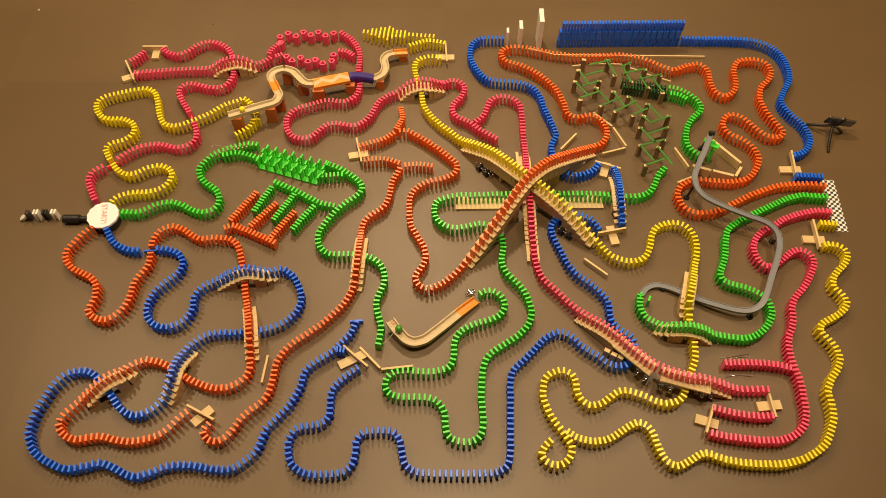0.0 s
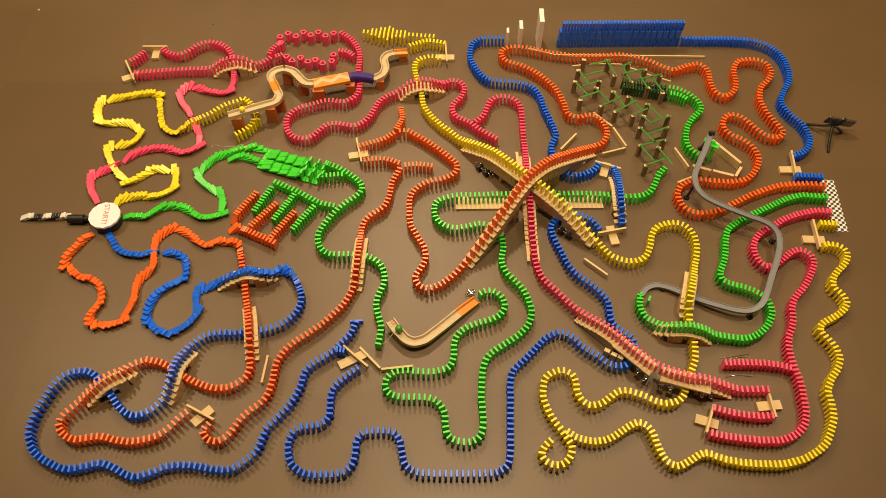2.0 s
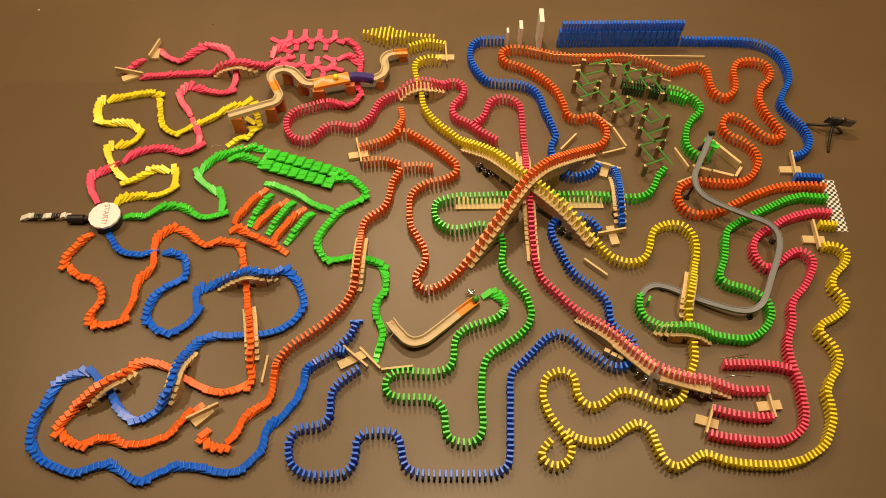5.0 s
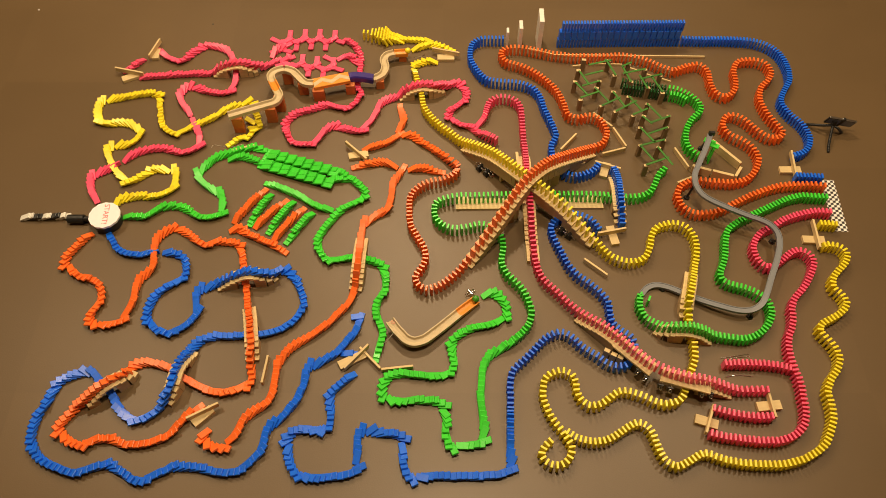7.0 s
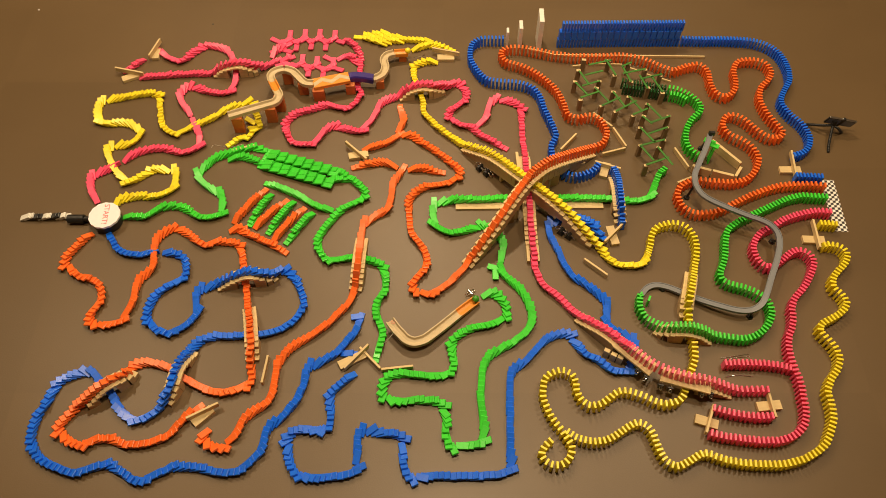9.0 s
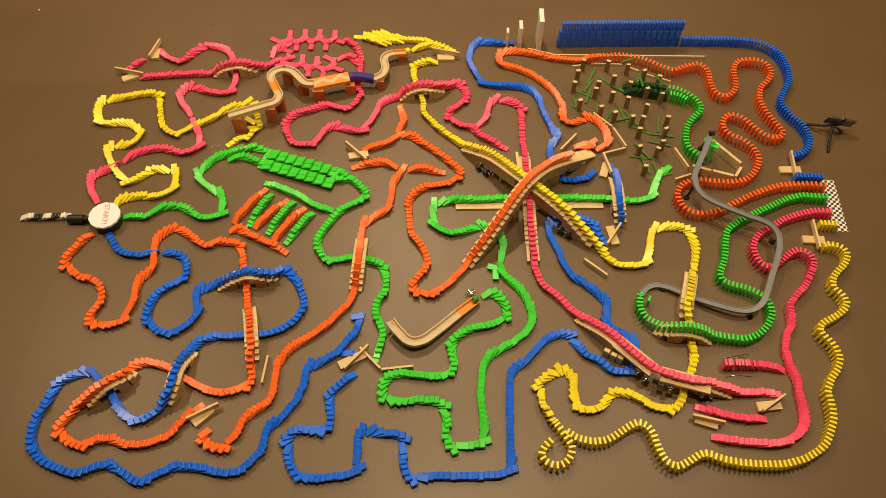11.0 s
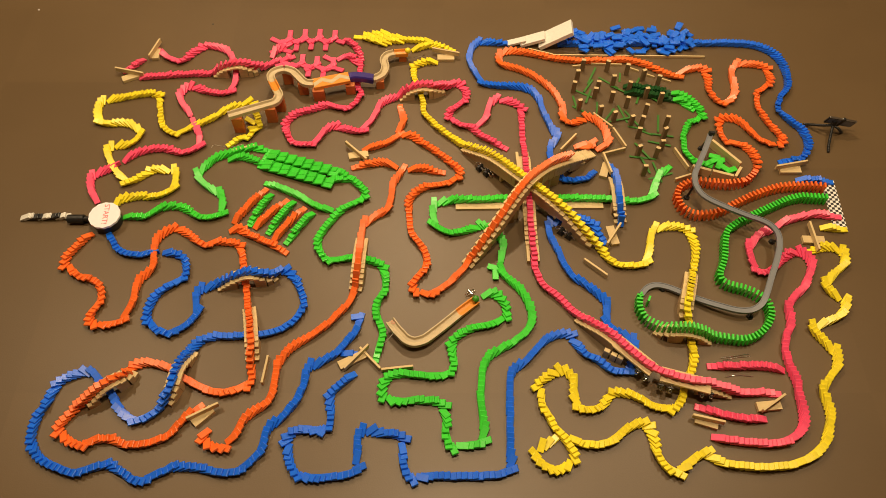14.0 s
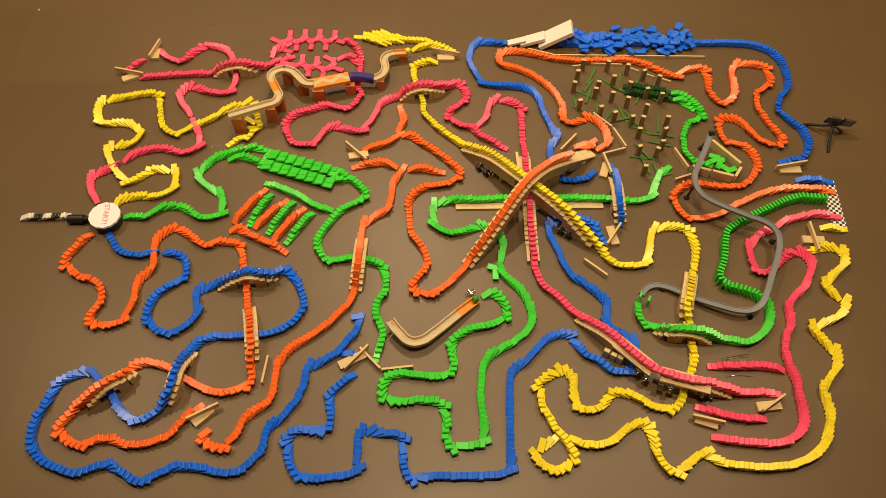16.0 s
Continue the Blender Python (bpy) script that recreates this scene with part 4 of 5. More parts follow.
# ---- pieces lying across the gaps where lines cross ----
def crossing(color, x, y, z, turn, t):
    ob = new("domino", DOMINO[color])
    on_edge = Matrix(((0, 0, 1, -0.024), (1, 0, 0, THICK / 2), (0, 1, 0, WIDE / 2), (0, 0, 0, 1)))
    a, b = pose(x, y, 0, 0, 0, turn) @ on_edge, pose(x, y, 0, 0, 0, turn + 2) @ pose(0.009, 0, 0) @ on_edge
    ob.matrix_world = a
    tagged(ob, f"{color} plastic domino lying on its long edge where lines cross", "domino", "crossing dominoes")
    MOVES.append((ob, [(0, a), (t, a), (t + 0.1, b), (16, b)]))


crossing("pink", -1.386, 2.003, 0.012, 33, 0.75)
crossing("pink", -1.096, 2.256, 0.012, 112, 1.5)
crossing("blue", -1.139, 1.576, 0.012, 2, 0.52)


x, y = -0.318, 1.275
end = tagged(new("domino", DOMINO["blue"]), "blue plastic domino on its long edge closing a line", "domino", "crossing dominoes")
a = pose(x, y, 0, 0, 0, 4) @ Matrix(((0, 0, 1, -0.024), (1, 0, 0, 0), (0, 1, 0, WIDE / 2), (0, 0, 0, 1)))
b = pose(x + 0.002, y + 0.018, 0.0078, 0, 0, 7) @ Matrix(((0, 0, 1, -0.024), (0, 1, 0, 0), (-1, 0, 0, 0), (0, 0, 0, 1)))
end.matrix_world = a
MOVES.append((end, [(0, a), (5.3, a), (5.55, b), (16, b)]))


# ---- triangular towers of three dominoes ----
def tower(x, y, z, t, k):
    root = thing("domino_tower", x, y, 0, "triangular tower of three pink dominoes stood edge to edge", "dominoes", "domino towers")
    for j in range(3):
        r = 120 * j + 90 + (60 if k % 2 else 0)
        ob = part("domino", DOMINO["pink"], None, root)
        m = pose(0, 0, 0, 0, 0, r) @ pose(WIDE * 0.577, 0, 0)
        fall(ob, m, t + 0.03 * j, 86.5 - 3 * j, 1.1)


for k, p in enumerate(((-0.758, 2.710, 0.024), (-0.765, 2.751, 0.024), (-0.730, 2.775, 0.024), (-0.691, 2.755, 0.024), (-0.659, 2.782, 0.024), (-0.622, 2.763, 0.024), (-0.589, 2.782, 0.024), (-0.553, 2.759, 0.024), (-0.516, 2.775, 0.024))):
    tower(*p, 3.70 + 0.07 * k, k)
for k, p in enumerate(((-0.721, 2.620, 0.024), (-0.692, 2.594, 0.024), (-0.655, 2.612, 0.024), (-0.619, 2.587, 0.024), (-0.586, 2.598, 0.024), (-0.550, 2.576, 0.024), (-0.510, 2.591, 0.024), (-0.505, 2.631, 0.024))):
    tower(*p, 3.73 + 0.07 * k, k)


# ---- fields of dominoes side by side ----
x, y = -0.048, 2.755
u, v = -0.378, 2.786
field = thing("domino_field", x, y, 0, "wedge-shaped field of yellow dominoes in widening rows", "dominoes", "domino fields")
turn = math.degrees(math.atan2(v - y, u - x))
for k, wide in enumerate((1, 1, 1, 1, 1, 1, 1, 2, 2, 2, 3, 4, 3, 3, 2, 2, 1, 1)):
    f = k / 17
    for j in range(wide):
        ob = part("domino", DOMINO["yellow"], None, field)
        m = pose((u - x) * f, (v - y) * f, 0, 0, 0, turn + RNG.uniform(-2, 2)) @ pose(0, (j - (wide - 1) / 2) * 0.0247, 0)
        fall(ob, m, 6.52 + 0.56 * f, 66 if k < 16 else 86)

x, y = -0.756, 2.040
u, v = -0.494, 1.950
field = thing("domino_field", x, y, 0, "field of green dominoes standing in wide rows on flat dominoes", "dominoes", "domino fields")
turn = math.degrees(math.atan2(v - y, u - x))
n = 8
gap = math.hypot(u - x, v - y) / (n - 1)
for k in range(n):
    f = k / (n - 1)
    for j in range(4):
        side = (j - 1.5) * 0.0246
        ob = part("domino", DOMINO["green"], None, field)
        fall(ob, pose((u - x) * f, (v - y) * f, 0.0078, 0, 0, turn) @ pose(gap * 0.22 * (j % 2), side, 0), 1.26 + 0.98 * f, 70 + RNG.uniform(-3, 3) if k < n - 1 else 80, 1.1, gap * 0.22 * (1 - j % 2), RNG.uniform(-2, 2), 0.006 if j > 1 else -0.006)
        if k < n - 1:
            flat = part("flat_domino", DOMINO["green"], None, field)
            flat.matrix_basis = pose((u - x) * f, (v - y) * f, 0.0002, 0, 0, turn) @ pose(-0.012, side, 0, 0, 90, 0) @ Matrix.Diagonal((1, 1, min(1, gap / 0.0485), 1))

# ---- blue wall of stacked dominoes ----
x, y = 0.540, 2.736
u, v = 1.125, 2.743
wall = thing("domino_wall", x, y, 0, "long wall of blue dominoes stacked three high, later collapsed", "dominoes", "domino fields")
turn = math.degrees(math.atan2(v - y, u - x))
far = math.hypot(u - x, v - y)
pieces = [(k * 0.0138, 0.0, level, 0.0) for level in (0, 2) for k in range(int(far / 0.0138)) if level == 0 or k > 0]
pieces += [(0.012 + k * 0.0285, side, 1, 90.0) for side in (-0.009, 0.0, 0.009) for k in range(int(far / 0.0285))]
for along, side, level, spin in pieces:
    f = along / far
    ob = part("domino", DOMINO["blue"], None, wall)
    m = pose((u - x) * f, (v - y) * f, (HIGH + 0.0002) * level, 0, 0, turn) @ pose(0, side, 0, 0, 0, spin + RNG.uniform(-2, 2)) @ pose(THICK / 2, 0, 0)
    ob.matrix_basis = m
    t = 11.62 + 0.62 * f + 0.05 * (2 - level)
    if level == 0:
        fall(ob, m, t, 62 + RNG.uniform(-5, 5))
        continue
    out = RNG.uniform(-0.058, 0.10)
    rest = pose((u - x) * f + RNG.uniform(0.0, 0.07), (v - y) * f + out, RNG.uniform(0.012, 0.034) if abs(out) < 0.045 else 0.009, RNG.uniform(-12, 12), RNG.uniform(78, 96), RNG.uniform(-80, 80))
    mid = m.lerp(rest, 0.45)
    mid.translation.z = max(mid.translation.z, m.translation.z * 0.7)
    MOVES.append((ob, [(0, m), (t, m), (t + 0.14, mid), (t + 0.30, rest), (16, rest)]))


# ---- three giant white dominoes ----
def giant(x, y, z, wide, tall, thick, t, rest):
    ob = new("giant_domino", to_mesh("giant_domino", box(-thick, 0, -wide / 2, wide / 2, 0, tall, 0.0015, None, 2), PLASTIC["white"]))
    tagged(ob, "oversized white domino standing upright in a row of growing size", "domino", "giant dominoes")
    fall(ob, pose(x, y, 0, 0, 0, -1), t, rest, 1.25)
    ob.matrix_world = pose(x, y, 0, 0, 0, -1)


giant(0.308, 2.747, 0.000, 0.034, 0.088, 0.012, 11.02, 72)
giant(0.370, 2.751, 0.000, 0.056, 0.118, 0.017, 11.12, 69)
giant(0.461, 2.751, 0.000, 0.090, 0.172, 0.021, 11.27, 57)


# ---- sweeping a groove along a way ----
def swept(points, profile, step=0.006):
    way = spline(points, step)
    bm = bmesh.new()
    rings = []
    for i, p in enumerate(way):
        d = way[min(i + 1, len(way) - 1)] - way[max(i - 1, 0)]
        s = Vector((d[1], -d[0], 0)).normalized()
        rings.append([bm.verts.new(Vector(p) + s * a + Vector((0, 0, b))) for a, b in profile])
    n = len(profile)
    for r, q in zip(rings, rings[1:]):
        for k in range(n):
            bm.faces.new((r[k], r[(k + 1) % n], q[(k + 1) % n], q[k]))
    bm.faces.new(rings[0][::-1])
    bm.faces.new(rings[-1])
    bmesh.ops.recalc_face_normals(bm, faces=bm.faces)
    return bm


def groove(w, h, depth):
    return [(-w, -h), (w, -h), (w, 0), (w * 0.78, 0), (w * 0.55, -depth * 0.8), (0.0, -depth), (-w * 0.55, -depth * 0.8), (-w * 0.78, 0), (-w, 0)]


def to_local(points, root):
    return [tuple(Vector(p) - root.location) for p in points]


# ---- marble run with the yellow ball ----
x, y = -0.623, 2.433
run = thing("marble_run", x, y, 0, "wooden marble run of curved grooved tracks on orange-brown blocks", "marble run", "marble runs")
G = groove(0.018, 0.018, 0.0125)
sections = (("straight_track", TRACK, G, [(-0.913, 2.207, 0.105), (-0.837, 2.241, 0.103), (-0.767, 2.273, 0.100)]),
            ("curved_track", TRACK, G, [(-0.767, 2.273, 0.100), (-0.726, 2.293, 0.099), (-0.713, 2.332, 0.097), (-0.728, 2.366, 0.096)]),
            ("track_joint", AMBER, G, [(-0.728, 2.366, 0.096), (-0.741, 2.395, 0.095), (-0.754, 2.420, 0.094)]),
            ("curved_track", TRACK, G, [(-0.754, 2.420, 0.094), (-0.764, 2.456, 0.092), (-0.748, 2.485, 0.091), (-0.712, 2.500, 0.090)]),
            ("curved_track", TRACK, G, [(-0.712, 2.500, 0.090), (-0.673, 2.488, 0.088), (-0.642, 2.455, 0.086), (-0.612, 2.423, 0.084), (-0.574, 2.418, 0.082)]),
            ("tunnel", PURPLE, [(-0.019, -0.02), (0.019, -0.02), (0.019, 0.002), (0.014, 0.009), (-0.014, 0.009), (-0.019, 0.002)], [(-0.419, 2.465, 0.070), (-0.394, 2.471, 0.071), (-0.351, 2.470, 0.068), (-0.311, 2.466, 0.062)]),
            ("curved_track", TRACK, G, [(-0.311, 2.464, 0.064), (-0.274, 2.494, 0.062), (-0.261, 2.542, 0.060), (-0.271, 2.588, 0.058), (-0.257, 2.623, 0.056), (-0.224, 2.640, 0.054)]),
            ("track_end", AMBER, G, [(-0.224, 2.640, 0.054), (-0.193, 2.644, 0.052), (-0.164, 2.648, 0.050)]))
for name, mat, profile, pts in sections:
    part(name, swept(to_local(pts, run), profile), mat, run)
a, b = Vector((-0.574, 2.416, 0.080)), Vector((-0.418, 2.459, 0.076))
mx, my, n, r = span(a, b)
board = part("zigzag_board", box(-n / 2, n / 2, -0.029, 0.029, -0.016, 0, 0.001), AMBER, run, "orange board with a pale zigzag groove", m=Matrix.Translation(-run.location) @ pose(mx, my, 0.079, 0, 0, r))
bm = bmesh.new()
band = []
for k in range(13):
    side = 0.012 * (1 - 2 * abs((k / 3) % 2 - 1))
    band.append([bm.verts.new((-n / 2 + 0.001 + (n - 0.002) * k / 12, side + w, h)) for w, h in ((-0.0115, 0.0), (-0.0115, 0.0009), (0.0115, 0.0009), (0.0115, 0.0))])
for p, q in zip(band, band[1:]):
    for k in range(4):
        bm.faces.new((p[k], p[(k + 1) % 4], q[(k + 1) % 4], q[k]))
bm.faces.new(band[0][::-1])
bm.faces.new(band[-1])
bmesh.ops.recalc_face_normals(bm, faces=bm.faces)
part("zigzag_groove", bm, TRACK, board, "pale zigzag groove")
for px, pz, w in (((-0.881, 2.209, 0.088), 0.087, 30), ((-0.747, 2.268, 0.084), 0.083, 30), ((-0.719, 2.332, 0.080), 0.079, 30), ((-0.702, 2.499, 0.074), 0.073, 28), ((-0.625, 2.433, 0.070), 0.069, 28),
                  ((-0.552, 2.394, 0.064), 0.063, 34), ((-0.415, 2.436, 0.060), 0.053, 28), ((-0.284, 2.469, 0.048), 0.046, 24), ((-0.188, 2.644, 0.036), 0.034, 24)):
    h = w / 1350
    part("support_block", box(-h, h, -0.014, 0.014, 0, pz, 0.0012), RUST, run, m=Matrix.Translation((px[0] - run.location.x, px[1] - run.location.y, 0)) @ pose(0, 0, 0, 0, 0, 4))


def ball(color, label, radius, rows):
    bm = bmesh.new()
    bmesh.ops.create_uvsphere(bm, u_segments=24, v_segments=16, radius=radius)
    ob = new("ball", to_mesh("ball", bm, PLASTIC[color], True))
    tagged(ob, label, "ball", "marble balls")
    out, before, spin = [], None, 0.0
    for t, p in rows:
        if before is not None:
            spin += min(80, math.degrees((Vector(p) - before).length / radius) % 80)
        before = Vector(p)
        out.append((t, pose(p[0], p[1], p[2] + radius - 0.006, 0, spin, 0)))
    ob.matrix_world = out[0][1]
    MOVES.append((ob, out))


ball("yellow", "yellow ball on a wooden marble track", 0.0135,
     [(0, (-0.854, 2.230, 0.104)), (2.95, (-0.854, 2.230, 0.104)), (3.2, (-0.811, 2.247, 0.103)), (3.5, (-0.744, 2.286, 0.100)), (3.75, (-0.720, 2.342, 0.097)), (4.0, (-0.759, 2.437, 0.094)), (4.25, (-0.712, 2.500, 0.090)),
      (4.5, (-0.642, 2.455, 0.086)), (4.75, (-0.574, 2.418, 0.082)), (4.95, (-0.498, 2.435, 0.082)), (5.2, (-0.418, 2.463, 0.072)), (5.6, (-0.311, 2.464, 0.064)), (6.0, (-0.261, 2.542, 0.060)), (6.3, (-0.264, 2.607, 0.057)), (6.5, (-0.187, 2.641, 0.053)), (6.65, (-0.162, 2.644, 0.050)), (16, (-0.162, 2.644, 0.050))])

# ---- second track with the green ball ----
x, y = -0.070, 1.231
chute = thing("marble_run", x, y, 0, "short wooden marble chute with one bend and an orange end", "marble run", "marble runs")
part("straight_track", swept(to_local([(-0.193, 1.260, 0.052), (-0.171, 1.229, 0.050), (-0.152, 1.208, 0.048)], chute), G), TRACK, chute)
part("curved_track", swept(to_local([(-0.152, 1.208, 0.048), (-0.132, 1.188, 0.046), (-0.103, 1.178, 0.044), (-0.069, 1.188, 0.042), (-0.049, 1.202, 0.041)], chute), G), TRACK, chute)
part("straight_track", swept(to_local([(-0.049, 1.202, 0.041), (0.002, 1.248, 0.036), (0.058, 1.301, 0.031)], chute), G), TRACK, chute)
part("track_end", swept(to_local([(0.058, 1.301, 0.031), (0.092, 1.332, 0.026), (0.125, 1.362, 0.020)], chute), G), AMBER, chute)
for px, pz in (((-0.172, 1.236, 0.036), 0.034), ((-0.100, 1.185, 0.030), 0.028), ((0.002, 1.255, 0.022), 0.019)):
    part("support_block", box(-0.012, 0.012, -0.012, 0.012, 0, pz, 0.001), BEECH, chute, m=pose(px[0] - x, px[1] - y, 0))
heart = bmesh.new()
tube(heart, [(0.008 * math.sin(a) ** 3, 0.0005 * (13 * math.cos(a) - 5 * math.cos(2 * a) - 2 * math.cos(3 * a)), 0) for a in [2 * math.pi * k / 30 for k in range(31)]], 0.0007, 6)
part("heart_mark", heart, INK, chute, m=Matrix.Translation(Vector((-0.181, 1.254, 0.046)) - chute.location) @ pose(0, 0, 0, 0, 0, 45))
ball("leaf green", "green ball on a short wooden chute", 0.0135,
     [(0, (-0.159, 1.221, 0.049)), (3.88, (-0.159, 1.221, 0.049)), (4.0, (-0.130, 1.188, 0.046)), (4.15, (-0.085, 1.181, 0.043)), (4.35, (-0.018, 1.228, 0.038)), (4.6, (0.058, 1.301, 0.031)), (4.85, (0.122, 1.359, 0.021)), (16, (0.122, 1.359, 0.021))])


def cord(points, radius, mat, name, label, category):
    bm = tube(bmesh.new(), [tuple(p) for p in spline(points, 0.004)], radius, 6)
    ob = new(name, to_mesh(name, bm, mat, True))
    return tagged(ob, label, category)


cord([(-0.224, 1.165, 0.040), (-0.205, 1.169, 0.055), (-0.189, 1.186, 0.060), (-0.170, 1.214, 0.062)], 0.0006, STRING, "string", "thin white string from a green domino to the chute", "string")
cord([(-0.993, 2.110, 0.002), (-0.986, 2.126, 0.002), (-0.944, 2.119, 0.002), (-0.895, 2.119, 0.002), (-0.865, 2.129, 0.002)], 0.0006, STRING, "string", "thin pale string lying on the floor", "string")

# ---- grey track with black feet ----
x, y = 1.129, 1.522
rail = thing("toy_track", x, y, 0, "curving grey plastic toy track on black feet over domino lines", "toy track")
way = [(1.098, 2.067, 0.135), (1.070, 2.004, 0.128), (1.031, 1.928, 0.120), (1.006, 1.874, 0.116), (1.005, 1.820, 0.112), (1.031, 1.774, 0.107), (1.097, 1.735, 0.100), (1.179, 1.696, 0.094), (1.251, 1.666, 0.088), (1.286, 1.630, 0.082), (1.289, 1.577, 0.076), (1.263, 1.504, 0.070), (1.229, 1.434, 0.064), (1.197, 1.365, 0.058), (1.171, 1.325, 0.052), (1.131, 1.303, 0.046), (1.082, 1.306, 0.040), (1.016, 1.330, 0.034), (0.950, 1.360, 0.027), (0.894, 1.392, 0.021), (0.846, 1.417, 0.017), (0.805, 1.426, 0.014), (0.772, 1.415, 0.012), (0.747, 1.388, 0.011)]
part("channel", swept(to_local(way, rail), [(-0.011, -0.007), (0.011, -0.007), (0.011, 0.004), (0.0085, 0.004), (0.0080, 0.0015), (-0.0080, 0.0015), (-0.0085, 0.004), (-0.011, 0.004)]), GREY, rail)
for top, foot in (((1.004, 1.837, 0.108), (0.999, 1.846, 0.002)), ((1.291, 1.591, 0.074), (1.298, 1.630, 0.002)), ((1.137, 1.301, 0.040), (1.139, 1.298, 0.002)), ((1.092, 2.057, 0.126), (1.104, 2.107, 0.002)), ((0.827, 1.424, 0.012), (0.833, 1.416, 0.000))):
    a, b = Vector(top) - rail.location, Vector(foot) - rail.location
    b.z = 0.004
    bm = tube(bmesh.new(), [tuple(a), tuple(b)], 0.005, 10)
    bmesh.ops.create_cone(bm, cap_ends=True, segments=20, radius1=0.013, radius2=0.010, depth=0.008, matrix=pose(b.x, b.y, 0.004))
    part("foot", bm, BLACK, rail, "black plastic foot")
part("stop", box(-0.012, 0.012, -0.008, 0.008, -0.004, 0.016, 0.002), BLACK, rail, "black end stop", m=Matrix.Translation(Vector((1.103, 2.069, 0.136)) - rail.location))

# green slab on two uprights at the head of the track
for first, t, last in ((pose(1.118, 2.036, 0.0, 0, 0, 158), 12.15, pose(1.102, 2.012, 0.008, 0, 88, 25)), (pose(1.118, 2.036, HIGH + 0.0002, 0, 0, 160), 12.13, pose(1.184, 1.973, 0.008, 0, 88, 20)),
                       (pose(1.121, 2.053, 0.0, 0, 0, 164), 12.15, pose(1.150, 1.990, 0.008, 0, 88, 60)), (pose(1.121, 2.053, HIGH + 0.0002, 0, 0, 162), 12.13, pose(1.165, 2.010, 0.008, 0, 88, -50)),
                       (pose(1.085, 2.074, 2 * HIGH + 0.0006, 0, 90, -30), 12.1, pose(1.128, 2.061, 0.008, 0, 88, -20)), (pose(1.096, 2.054, 2 * HIGH + 0.0006, 0, 90, -30), 12.12, pose(1.142, 2.037, 0.008, 0, 88, -5))):
    ob = tagged(new("domino", DOMINO["green"]), "green plastic domino of a small trigger arch", "domino", "trigger dominoes")
    ob.matrix_world = first
    MOVES.append((ob, [(0, first), (t, first), (t + 0.25, last), (16, last)]))
for a in ((0.732, 1.370, 0.000), (0.761, 1.353, 0.000)):
    ob = tagged(new("domino", DOMINO["green"]), "green plastic domino standing beside the end of a track", "domino", "track end dominoes")
    ob.matrix_world = pose(a[0], a[1], 0, 0, 0, 155)

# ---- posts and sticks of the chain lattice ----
POST = to_mesh("post", box(-0.0100, 0.0100, -0.0068, 0.0068, 0, 0.066, 0.0006), POST_SHADE)
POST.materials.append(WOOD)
# lit top faces get pale pine; the sides keep their painted shade
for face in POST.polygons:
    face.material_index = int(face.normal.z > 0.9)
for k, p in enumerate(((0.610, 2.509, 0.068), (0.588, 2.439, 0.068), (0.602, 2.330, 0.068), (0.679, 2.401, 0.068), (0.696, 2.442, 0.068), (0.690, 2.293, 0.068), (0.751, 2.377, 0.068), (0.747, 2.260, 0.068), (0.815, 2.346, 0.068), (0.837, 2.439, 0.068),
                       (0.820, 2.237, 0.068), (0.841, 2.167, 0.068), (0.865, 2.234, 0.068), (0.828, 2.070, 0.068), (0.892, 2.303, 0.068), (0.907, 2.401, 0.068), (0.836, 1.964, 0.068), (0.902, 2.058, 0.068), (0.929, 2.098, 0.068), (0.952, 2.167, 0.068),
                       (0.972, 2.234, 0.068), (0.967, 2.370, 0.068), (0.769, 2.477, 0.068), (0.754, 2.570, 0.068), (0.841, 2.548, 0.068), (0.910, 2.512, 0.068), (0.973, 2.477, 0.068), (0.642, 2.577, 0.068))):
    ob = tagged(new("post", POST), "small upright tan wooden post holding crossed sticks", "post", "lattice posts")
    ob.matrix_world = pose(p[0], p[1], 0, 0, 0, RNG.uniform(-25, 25))
